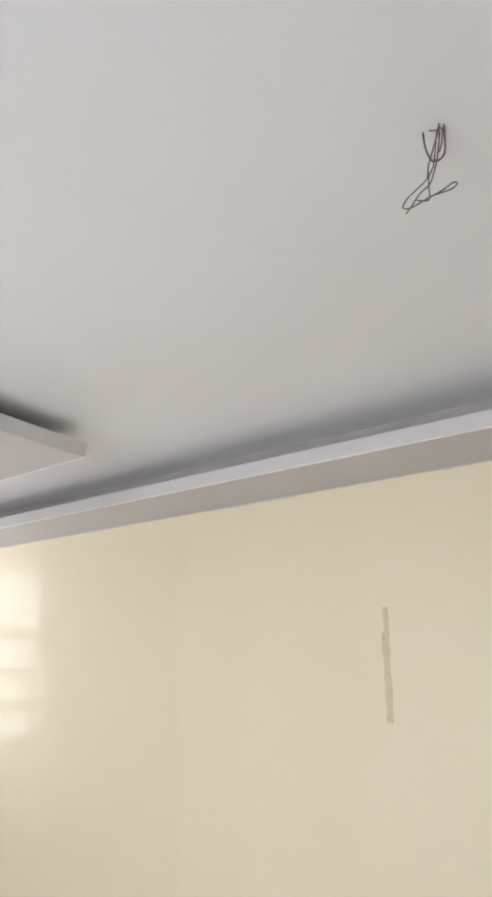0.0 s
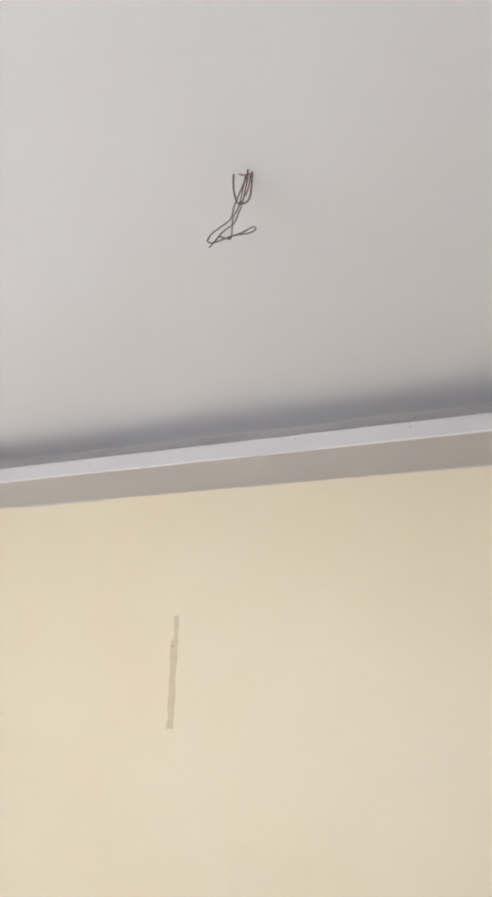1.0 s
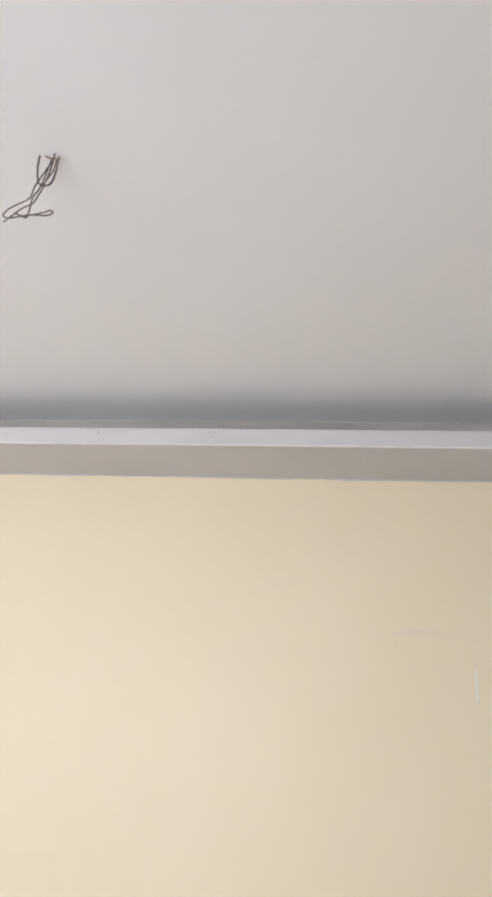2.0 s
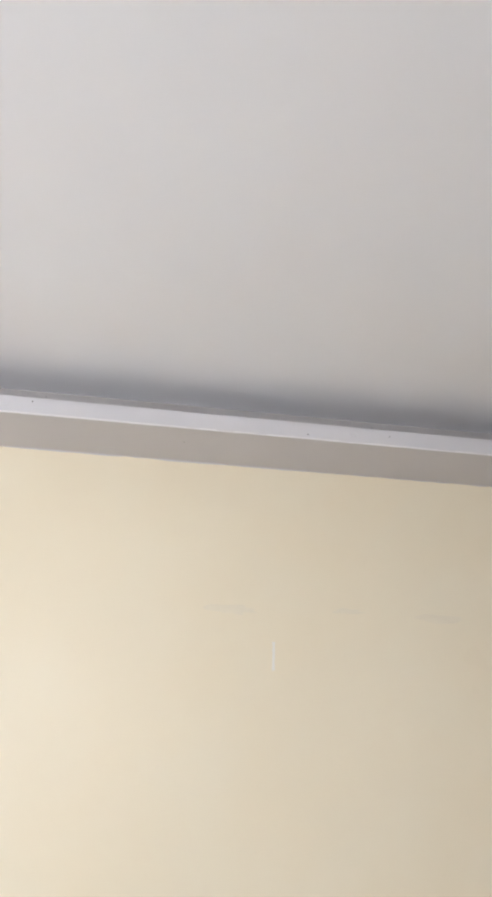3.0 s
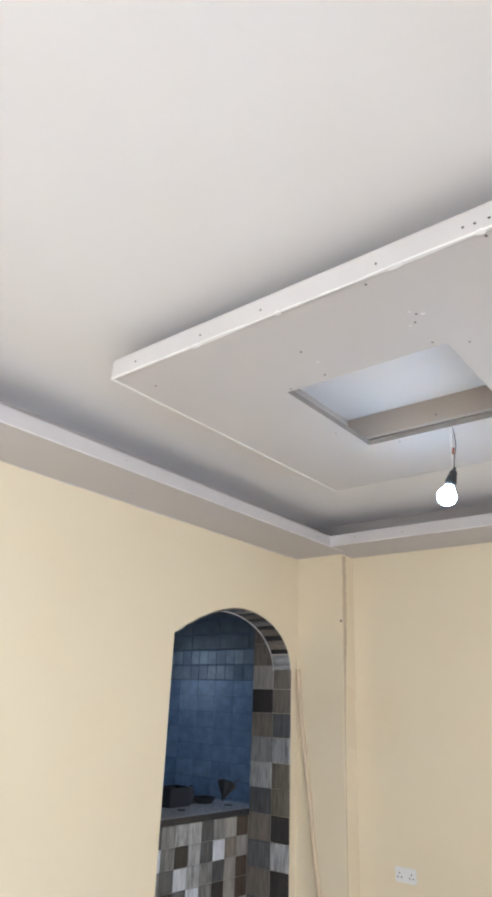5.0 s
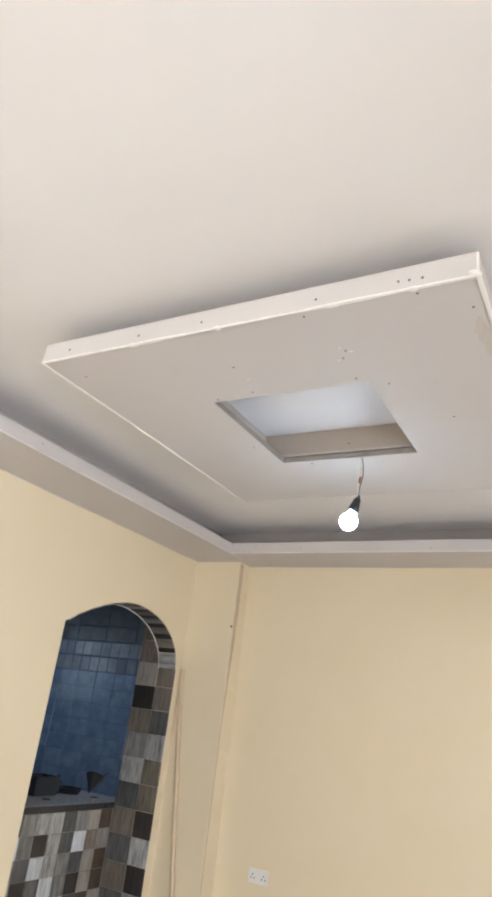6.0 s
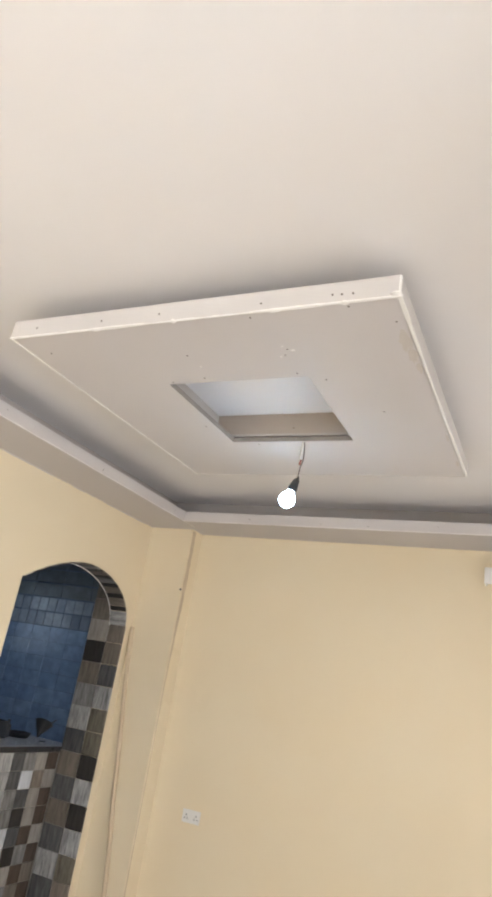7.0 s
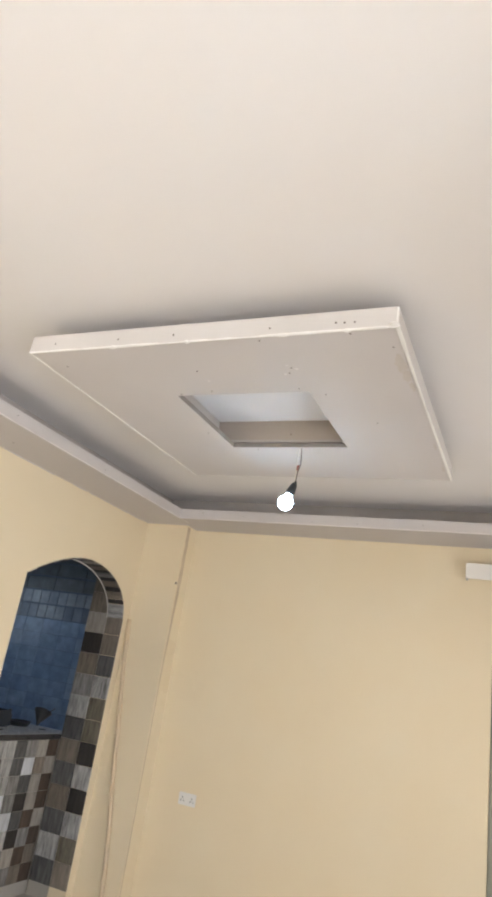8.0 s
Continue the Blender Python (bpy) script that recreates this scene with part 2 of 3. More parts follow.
def turned(profile, sides=24):
    """A body turned round the z axis from (radius, height) pairs."""
    bm = bmesh.new()
    rings = []
    for r, z in profile:
        rings.append([bm.verts.new((r * math.cos(k * math.tau / sides), r * math.sin(k * math.tau / sides), z)) for k in range(sides)])
    for a, b in zip(rings, rings[1:]):
        for k in range(sides):
            bm.faces.new((a[k], a[(k + 1) % sides], b[(k + 1) % sides], b[k]))
    bm.faces.new(rings[0][::-1]), bm.faces.new(rings[-1])
    bmesh.ops.recalc_face_normals(bm, faces=bm.faces)
    return bm


def mesh_of(name, bm, material, soft=False):
    me = bpy.data.meshes.new(name)
    bm.to_mesh(me)
    bm.free()
    me.materials.append(material)
    if soft:
        for p in me.polygons:
            p.use_smooth = True
    return me


def part(name, bm, material, parent=None, label="", m=None, soft=False):
    ob = new(name, mesh_of(name, bm, material, soft))
    ob.parent = parent
    if m is not None:
        ob.matrix_basis = m
    return tagged(ob, label)


def piece(name, me, parent, m):
    ob = new(name, me)
    ob.parent = parent
    ob.matrix_basis = m
    return ob


def thing(name, at, label, category, group="", kind=""):
    ob = new(name)
    ob.location = at
    ob.empty_display_size = 0.1
    return tagged(ob, label, category, group, kind)


def structure(name, bm, material, label, category):
    return tagged(part(name, bm, material), label, category, kind="structure")


# ---- the room ----
# wall A is y = 0, wall B is x = 0.16; the room lies at x < 0.16, y < 0
XW, XE, YS, ZC, TOP = -9.53, 0.16, -3.76, 2.81, 3.05
ZF = -0.12  # floor level
ZB, LIP_Y, LIP_X, ZT = 2.60, -0.428, -0.245, 2.672
AX0, AX1, ACX, AHW, ASP, AH = -1.247, -0.078, -0.625, 0.547, 1.80, 0.35
HAUNCH = 0.215  # by how much the flatter side falls


def arch_z(x):
    if x < ACX:
        return ASP + AH - HAUNCH * ((ACX - x) / (ACX - AX0)) ** 1.75
    return ASP + AH * math.sqrt(max(0.0, 1 - ((x - ACX) / AHW) ** 2))


def arch_at(a):
    """A point of the arch's head, from the jamb's springing (a = 0) over the crown (1) to the far haunch (2)."""
    if a <= 1:
        return Vector((ACX + AHW * math.cos(a * math.pi / 2), 0, ASP + AH * math.sin(a * math.pi / 2)))
    x = ACX - (a - 1) * (ACX - AX0)
    return Vector((x, 0, arch_z(x)))


def wall_along_x(y0, y1, x0, x1, top, opening):
    """A wall with a hole of a given head: columns of faces with the head's curve between them."""
    ox0, ox1, sill, head = opening
    n = 40
    xs = [ox0 + (ox1 - ox0) * (0.5 - 0.5 * math.cos(math.pi * i / n)) for i in range(n + 1)]
    bm = bmesh.new()

    def quad(*p):
        bm.faces.new([bm.verts.new(q) for q in p])
    cols = [(x0, ox0, ZF, ZF)] + [(a, b, head(a), head(b)) for a, b in zip(xs, xs[1:])] + [(ox1, x1, ZF, ZF)]
    for a, b, za, zb in cols:
        for y in (y0, y1):
            quad((a, y, za), (b, y, zb), (b, y, top), (a, y, top))
        if za > ZF:
            quad((a, y0, za), (b, y0, zb), (b, y1, zb), (a, y1, za))
    if sill > ZF:
        for y in (y0, y1):
            quad((ox0, y, ZF), (ox1, y, ZF), (ox1, y, sill), (ox0, y, sill))
        quad((ox0, y0, sill), (ox1, y0, sill), (ox1, y1, sill), (ox0, y1, sill))
    for x, z in ((ox0, head(ox0)), (ox1, head(ox1))):
        quad((x, y0, sill), (x, y1, sill), (x, y1, z), (x, y0, z))
    for x in (x0, x1):
        quad((x, y0, ZF), (x, y1, ZF), (x, y1, top), (x, y0, top))
    quad((x0, y0, top), (x1, y0, top), (x1, y1, top), (x0, y1, top))
    bmesh.ops.remove_doubles(bm, verts=bm.verts, dist=1e-5)
    bmesh.ops.recalc_face_normals(bm, faces=bm.faces)
    return bm


WT = 0.15
structure("wall_north", wall_along_x(0, WT, XW - 0.2, XE + 0.2, TOP, (AX0, AX1 + 0.008, ZF, lambda x: arch_z(x) + 0.008)), WALL,
          "cream painted plaster wall with an arched opening", "wall")
structure("wall_south", wall_along_x(YS - 0.2, YS, XW - 0.2, -2.8, TOP, (-7.7, -3.9, 0.35, lambda x: 2.3)), WALL,
          "cream painted plaster wall with a window opening", "wall")
structure("wall_south_entrance", wall_along_x(YS - 0.2, YS, -2.8, XE + 0.2, TOP, (-2.0, -0.7, ZF, lambda x: 2.15)), WALL,
          "cream painted plaster wall with an open entrance", "wall")


def turn_wall(bm, x):
    """Turns a wall built along x so that it runs along y, its room side at x."""
    bmesh.ops.transform(bm, matrix=Matrix(((0, 1, 0, x), (1, 0, 0, 0), (0, 0, 1, 0), (0, 0, 0, 1))), verts=bm.verts)
    bmesh.ops.reverse_faces(bm, faces=bm.faces)
    return bm


structure("wall_west", turn_wall(wall_along_x(-0.2, 0, YS, 0, TOP, (-1.22, -0.47, 1.12, lambda y: 2.595)), XW), WALL,
          "cream painted plaster wall with a tall window opening", "wall")
structure("wall_east", turn_wall(wall_along_x(0, 0.2, YS, 0, TOP, (-3.55, -2.675, ZF, lambda y: 2.0)), XE), WALL,
          "cream painted plaster wall with a doorway", "wall")
structure("corner_column", boxed(0, XE + 0.02, -0.372, 0.02, ZF - 0.004, ZB + 0.006, bevel=0.004), WALL, "cream painted plaster corner column", "column")
structure("floor", boxed(XW - 0.2, XE + 0.2, YS - 0.2, WT, ZF - 0.15, ZF - 0.006), GROUT, "grey grout bed under cream floor tiles", "floor")
structure("ceiling", boxed(XW - 0.2, XE + 0.2, YS - 0.2, WT - 0.01, ZC, ZC + 0.14), CEIL, "smooth white painted ceiling", "ceiling")
structure("ground", boxed(-60, 60, -60, 60, ZF - 0.30, ZF - 0.16), GROUND, "dry bare ground outside the house", "ground")

# ---- bulkheads: soffit board, upright lip and a set-back board that reaches the ceiling ----
CORE = 0.248


def screw_mesh(r):
    return mesh_of("screw", turned([(0.0005, 0.0), (r, 0.0), (r, 0.0012), (0.0005, 0.0014)], 8), SCREW)


SCREW_ME = screw_mesh(0.0038)
SMALL_ME = screw_mesh(0.0028)
FLAT_DOWN = pose(0, 0, 0, 180)
FACE_S = pose(0, 0, 0, 90)
FACE_W = pose(0, 0, 0, 0, -90)


def wavy_strip(length, w, seed, amp=0.0016):
    """A bead of joint filler along x, uneven in width."""
    r = random.Random(seed)
    bm = bmesh.new()
    n = max(8, int(length / 0.05))
    rows = []
    k = 0.0
    for i in range(n + 1):
        k = 0.7 * k + r.uniform(-1, 1) * amp
        x = length * i / n
        a = w / 2 + k
        rows.append([bm.verts.new(p) for p in ((x, -a, -0.0016), (x, -a, 0.004), (x, a * 0.6, 0.004), (x, a * 0.6, -0.0016))])
    for p, q in zip(rows, rows[1:]):
        for j in range(4):
            bm.faces.new((p[j], p[(j + 1) % 4], q[(j + 1) % 4], q[j]))
    bm.faces.new(rows[0]), bm.faces.new(rows[-1][::-1])
    bmesh.ops.recalc_face_normals(bm, faces=bm.faces)
    return bm


def blob(w, h, seed, t=0.0012):
    """A smear of filler with a ragged outline, facing -y, its back at y = 0."""
    r = random.Random(seed)
    n = 16
    bm = bmesh.new()
    ring = []
    for k in range(n):
        a, q = k * math.tau / n, r.uniform(0.55, 1.1)
        ring.append((w / 2 * q * math.cos(a), h / 2 * q * math.sin(a)))
    outer = [bm.verts.new((x, 0, z)) for x, z in ring]
    inner = [bm.verts.new((x * 0.8, -t, z * 0.8)) for x, z in ring]
    for k in range(n):
        bm.faces.new((outer[k], outer[(k + 1) % n], inner[(k + 1) % n], inner[k]))
    bm.faces.new(inner)
    bmesh.ops.recalc_face_normals(bm, faces=bm.faces)
    return bm


def bulkhead(name, along_x, a0, a1, wall, edge, label, trim=(0, 0), back=(0, 0)):
    """Runs from a0 to a1; wall: the coordinate of its wall, edge: that of its lip.
    trim, back: by how much the lip and the set-back board stop short of its ends."""
    s = 1 if edge > wall else -1
    root = thing(name, (0, 0, 0), label, "ceiling bulkhead", kind="structure")

    def put(pname, p0, p1, z0, z1, material, cut=(0, 0)):
        a, b = a0 + cut[0], a1 - cut[1]
        d = (a, b, min(p0, p1), max(p0, p1)) if along_x else (min(p0, p1), max(p0, p1), a, b)
        return part(pname, boxed(*d, z0, z1, bevel=0.0015), material, root)
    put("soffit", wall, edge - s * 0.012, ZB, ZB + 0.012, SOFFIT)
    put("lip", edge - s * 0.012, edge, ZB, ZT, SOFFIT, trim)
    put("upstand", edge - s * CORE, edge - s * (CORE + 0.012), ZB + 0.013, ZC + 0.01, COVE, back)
    return root


LABEL = "white gypsum bulkhead with open light cove"
END = XE - LIP_X
north = bulkhead("bulkhead_north", True, XW, XE, -0.001, LIP_Y, LABEL, (END - 0.012, END - 0.012), (END - CORE - 0.012, END - CORE - 0.012))
bulkhead("bulkhead_south", True, XW, XE, YS + 0.001, YS + 0.425, LABEL, (END - 0.012, END - 0.012), (END - CORE - 0.012, END - CORE - 0.012))
east = bulkhead("bulkhead_east", False, YS + 0.413, LIP_Y + 0.012, XE - 0.001, LIP_X, LABEL, (0.012, 0.012), (-CORE + 0.012, -CORE + 0.012))
bulkhead("bulkhead_west", False, YS + 0.413, LIP_Y + 0.012, XW + 0.001, XW + END, LABEL, (0.012, 0.012), (-CORE + 0.012, -CORE + 0.012))
part("corner_bead", wavy_strip(XE - XW - 0.24, 0.006, 3), BOARD, north, m=pose(XW, LIP_Y + 0.002, ZB))
part("corner_bead", wavy_strip(2.8, 0.005, 4), BOARD, east, m=pose(LIP_X + 0.002, LIP_Y, ZB, 0, 0, -90))
rs = random.Random(11)
for i in range(52):
    x = -8.6 + i * 0.162 + rs.uniform(-0.12, 0.12)
    if rs.random() < 0.22:
        piece("screw", SMALL_ME, north, pose(x, LIP_Y - 0.0005, ZB + rs.uniform(0.018, 0.055)) @ FACE_S)
    if rs.random() < 0.3:
        piece("screw", SMALL_ME, north, pose(x, LIP_Y + CORE - 0.0005, ZT + rs.uniform(0.09, 0.125)) @ FACE_S)
    if rs.random() < 0.1:
        piece("screw", SMALL_ME, north, pose(x, rs.uniform(-0.3, -0.06), ZB - 0.0002) @ FLAT_DOWN)
for k, (x, w) in enumerate(((-6.12, 0.16), (-3.16, 0.10), (-1.9, 0.05), (-4.6, 0.04), (-7.6, 0.05))):
    part("joint_filler", blob(w, 0.05, 31 + k), COVE, north, "rough filler over a board joint", m=pose(x, LIP_Y + CORE - 0.0004, 2.785))
    part("joint_filler", blob(w * 0.5, 0.035, 41 + k), SOFFIT, north, "rough white filler over a board joint", m=pose(x + 0.02, LIP_Y - 0.0004, 2.64))
part("paint_edge", wavy_strip(-XW, 0.003, 51, 0.0028), SOFFIT, north, "uneven paint edge", m=pose(XW, 0.002, ZB - 0.001, 90))
for i in range(5):
    piece("screw", SMALL_ME, east, pose(LIP_X - 0.0005, -0.6 - i * 0.42 + rs.uniform(-0.06, 0.06), ZB + rs.uniform(0.02, 0.05)) @ FACE_W)

# ---- hanging ceiling panels ----
PZ, PT = 2.656, 2.732
PX0, PX1, PY0, PY1 = -2.682, -1.121, -2.528, -1.002
HX0, HX1, HY0, HY1 = -2.232, -1.598, -2.088, -1.468


def ceiling_panel():
    """A floating box of gypsum board: lower board with a square hole, upright lips, a set-back core and the hole's lining."""
    ox, oy = (PX0 + PX1) / 2, (PY0 + PY1) / 2
    root = thing("ceiling_panel", (ox, oy, PZ), "white floating gypsum ceiling panel with a square hole", "ceiling panel", "ceiling panels")
    x0, x1, y0, y1 = PX0 - ox, PX1 - ox, PY0 - oy, PY1 - oy
    h0, h1, k0, k1 = HX0 - ox, HX1 - ox, HY0 - oy, HY1 - oy
    e, t, hi = 0.012, 0.012, PT - PZ
    bm = bmesh.new()
    xs, ys = (x0 + e, h0, h1, x1 - e), (y0 + e, k0, k1, y1 - e)
    for z, flip in ((0.0, True), (t, False)):
        grid = [[bm.verts.new((x, y, z)) for y in ys] for x in xs]
        for i in range(3):
            for j in range(3):
                if (i, j) != (1, 1):
                    f = [grid[i][j], grid[i + 1][j], grid[i + 1][j + 1], grid[i][j + 1]]
                    bm.faces.new(f[::-1] if flip else f)
    for p, q in (((h0, k0), (h1, k0)), ((h1, k0), (h1, k1)), ((h1, k1), (h0, k1)), ((h0, k1), (h0, k0))):
        bm.faces.new([bm.verts.new(v) for v in ((*p, 0), (*q, 0), (*q, t), (*p, t))])
    bmesh.ops.remove_doubles(bm, verts=bm.verts, dist=1e-5)
    bmesh.ops.recalc_face_normals(bm, faces=bm.faces)
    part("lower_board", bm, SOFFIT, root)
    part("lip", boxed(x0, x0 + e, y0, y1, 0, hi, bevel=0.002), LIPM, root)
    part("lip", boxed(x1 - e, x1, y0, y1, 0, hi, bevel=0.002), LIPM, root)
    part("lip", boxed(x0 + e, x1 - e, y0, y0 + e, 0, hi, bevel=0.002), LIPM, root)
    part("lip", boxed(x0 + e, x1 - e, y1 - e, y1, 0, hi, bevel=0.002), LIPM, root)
    c = 0.17
    up = ZC - PZ + 0.01
    for d in ((x0 + c, x0 + c + e, y0 + c, y1 - c), (x1 - c - e, x1 - c, y0 + c, y1 - c),
              (x0 + c + e, x1 - c - e, y0 + c, y0 + c + e), (x0 + c + e, x1 - c - e, y1 - c - e, y1 - c)):
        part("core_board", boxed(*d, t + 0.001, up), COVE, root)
    g, w = 0.026, 0.125
    for d in ((h0 - g, h0 - g + e, k0 - g, k1 + w), (h1 + g - e, h1 + g, k0 - g, k1 + w),
              (h0 - g + e, h1 + g - e, k0 - g, k0 - g + e), (h0 - g + e, h1 + g - e, k1 + w - e, k1 + w)):
        grey = d[2] > 0
        part("hole_lining", boxed(*d, t + 0.001, up), COVE if grey else RAW, root, "grey board lining with recess shade in its colour" if grey else "bare brown board lining")
    raw_edge = mat("cut_board_edge", (0.26, 0.235, 0.215), 0.85, vary=0.2, fine=70, coarse=12, bump=0.3)
    for d in ((h1 - 0.004, h1 - 0.0005, k0 + 0.002, k1 - 0.002), (h0 + 0.002, h1 - 0.005, k1 - 0.004, k1 - 0.0005)):
        part("cut_edge", boxed(*d, 0.0015, 0.024, bevel=0.0008), raw_edge, root, "dark ragged cut edge of the board")
    part("furring_strip", boxed(h1 - 0.004, h1 + 0.012, k0 - 0.01, k1 + 0.10, 0.030, 0.042, bevel=0.001), COVE, root, "grey strip inside the hole")
    # filler along the corners
    part("corner_bead", wavy_strip(y1 - y0, 0.011, 21, 0.003), EDGE, root, m=pose(x0 + 0.002, y0, 0, 0, 0, 90))
    part("corner_bead", wavy_strip(x1 - x0, 0.007, 22, 0.0018), EDGE, root, m=pose(x1, y1 - 0.002, 0, 0, 0, 180))
    part("corner_bead", wavy_strip(x1 - x0, 0.011, 23, 0.0016), EDGE, root, m=pose(x0, y0 + 0.003, 0))
    part("corner_bead", boxed(x0 - 0.0015, x0 + 0.007, y0 - 0.0015, y0 + 0.007, 0.0, hi - 0.002, bevel=0.002), EDGE, root)
    for y, w in ((-2.13, 0.030), (-1.42, 0.026), (-2.36, 0.016), (-1.75, 0.012)):
        bm = turned([(0.001, -1), (0.75, -0.7), (1, 0), (0.75, 0.7), (0.001, 1)], 10)
        for v in bm.verts:
            v.co = Vector((v.co.x * 0.010, v.co.y * w, v.co.z * 0.0055))
        part("filler_lump", bm, EDGE, root, m=pose(x0 + 0.005, y - oy, 0.001), soft=True)
    part("filler_lump", turned([(0.001, -0.004), (0.014, -0.002), (0.02, 0.004), (0.012, 0.012), (0.001, 0.014)], 10), EDGE, root, m=pose(x0 + 0.006, y0 + 0.012, 0.004))
    return root, (x0, x1, y0, y1, h0, h1, k0, k1, ox, oy)


def panel_dots(root, b):
    """Screw heads in the lips and in the lower board."""
    x0, x1, y0, y1, h0, h1, k0, k1, ox, oy = b
    for y, z in ((-1.13, 0.026), (-1.44, 0.025), (-1.689, 0.026), (-2.08, 0.022), (-2.32, 0.024), (-2.35, 0.022), (-2.385, 0.021)):
        piece("screw", SCREW_ME, root, pose(x0 - 0.0008, y - oy, z + 0.006) @ FACE_W)
    for x, y in ((-2.652, -2.032), (-2.657, -2.366), (-2.55, -2.49), (-2.44, -2.082), (-2.40, -2.06), (-2.263, -2.055), (-2.27, -1.66), (-2.25, -1.5),
                 (-2.2, -2.15), (-2.45, -1.68), (-1.9, -2.3), (-1.57, -1.6), (-2.55, -1.1), (-1.8, -1.42)):
        piece("screw", SCREW_ME, root, pose(x - ox, y - oy, -0.0003) @ FLAT_DOWN)
    for z, y in ((0.075, -1.78),):
        piece("screw", SCREW_ME, root, pose(h1 + 0.0095, y - oy, z) @ FACE_W)
    r = random.Random(5)
    for x, y, s in ((-2.43, -2.10, 0.008), (-2.46, -2.07, 0.005), (-2.39, -2.04, 0.005), (-2.36, -1.69, 0.006)):
        bm = turned([(0.0005, 0), (1, 0), (0.8, 0.12), (0.0005, 0.15)], 9)
        for v in bm.verts:
            v.co = Vector((v.co.x * s * r.uniform(0.6, 1.2), v.co.y * s * r.uniform(0.6, 1.2), v.co.z * 0.012))
        part("filler_spot", bm, BOARD, root, m=pose(x - ox, y - oy, -0.0002) @ FLAT_DOWN)
    # scuffed paper along the edge
    scuff = mat("scuffed_board", (0.555, 0.515, 0.485), 0.8, vary=0.1, fine=60, coarse=20)
    for k, (x, w, h) in enumerate(((-2.43, 0.15, 0.052), (-2.33, 0.13, 0.036), (-2.24, 0.09, 0.022), (-1.62, 0.10, 0.016), (-1.30, 0.08, 0.018))):
        part("bare_patch", blob(w, h, 90 + k, 0.0006), scuff, root, "scuffed brown paper patch", m=pose(x - ox, y0 + 0.014 + h * 0.42, -0.0003, 90))


panel, pb = ceiling_panel()
panel_dots(panel, pb)
copy_thing(panel, Matrix.Translation((pb[8] - 5.575, pb[9] + 0.012, PZ)))
tagged(panel, "white floating gypsum panel round the lit bulb")

# ---- kitchen behind the arch ----
KX, KY, KW = 1.55, 3.3, -2.6
structure("kitchen_pier", boxed(AX1 + 0.008, 0.06, WT + 0.001, 0.332, ZF, ZC + 0.1), GROUT, "mosaic-tiled pier beside the arched opening", "pier")
structure("kitchen_wall_east", boxed(KX + 0.008, KX + 0.2, WT, KY, ZF, ZC + 0.1), KGROUT, "blue-tiled kitchen wall", "wall")
structure("kitchen_wall_north", wall_along_x(KY, KY + 0.2, KW - 0.2, KX + 0.2, ZC + 0.1, (-0.2, 0.8, 1.5, lambda x: 2.4)), KITCHEN, "pale blue kitchen wall with a window opening", "wall")
structure("kitchen_wall_west", boxed(KW - 0.2, KW, WT, KY, ZF, ZC + 0.1), KITCHEN, "pale blue plaster kitchen wall", "wall")
structure("kitchen_floor", boxed(KW - 0.2, KX + 0.2, WT + 0.001, KY + 0.2, ZF - 0.15, ZF), GROUT, "grey kitchen floor", "floor")
structure("kitchen_ceiling", boxed(KW - 0.2, KX + 0.2, WT, KY + 0.2, ZC - 0.2, ZC + 0.1), KITCHEN, "pale blue kitchen ceiling", "ceiling")

CY, CZ = 0.34, 0.926
base = thing("serving_counter", (-0.65, CY, 0), "mosaic-tiled serving counter base behind the arch", "counter")
part("core", boxed(-0.95, 0.72, 0.009, 0.45, ZF, CZ - 0.038), GROUT, base)
top = thing("worktop", (-0.65, CY, CZ), "grey stone worktop with a dark front edge", "worktop")
part("slab", boxed(-0.95, 0.74, 0.012, 0.47, -0.036, 0, bevel=0.003), GRANITE, top)
part("front_edge", boxed(-0.95, 0.572, -0.014, 0.011, -0.037, -0.001, bevel=0.004), DARKEDGE, top, "polished black front edge")


def black_crate(at, w, d, h):
    root = thing("storage_crate", at, "black plastic crate on the worktop", "crate")
    part("crate_wall", boxed(-w / 2, w / 2, -d / 2, -d / 2 + 0.006, 0, h, bevel=0.002), STEEL, root)
    part("crate_wall", boxed(-w / 2, w / 2, d / 2 - 0.006, d / 2, 0, h, bevel=0.002), STEEL, root)
    part("crate_wall", boxed(-w / 2, -w / 2 + 0.006, -d / 2 + 0.006, d / 2 - 0.006, 0, h, bevel=0.002), STEEL, root)
    part("crate_wall", boxed(w / 2 - 0.006, w / 2, -d / 2 + 0.006, d / 2 - 0.006, 0, h, bevel=0.002), STEEL, root)
    part("crate_floor", boxed(-w / 2 + 0.006, w / 2 - 0.006, -d / 2 + 0.006, d / 2 - 0.006, 0, 0.005), STEEL, root)
    part("rim", boxed(-w / 2 - 0.006, w / 2 + 0.006, -d / 2 - 0.006, -d / 2 - 0.0005, h - 0.016, h, bevel=0.002), STEEL, root)


def flask(at, r, h):
    root = thing("bottle", at, "slim dark bottle on the worktop", "bottle")
    part("bottle_body", turned([(r * 0.9, 0), (r, 0.006), (r, h * 0.66), (r * 0.45, h * 0.8), (r * 0.4, h * 0.93)], 20), STEEL, root, soft=True)
    part("cap", turned([(r * 0.5, h * 0.93), (r * 0.52, h), (r * 0.4, h * 1.01)], 16), BLACKP, root, soft=True)


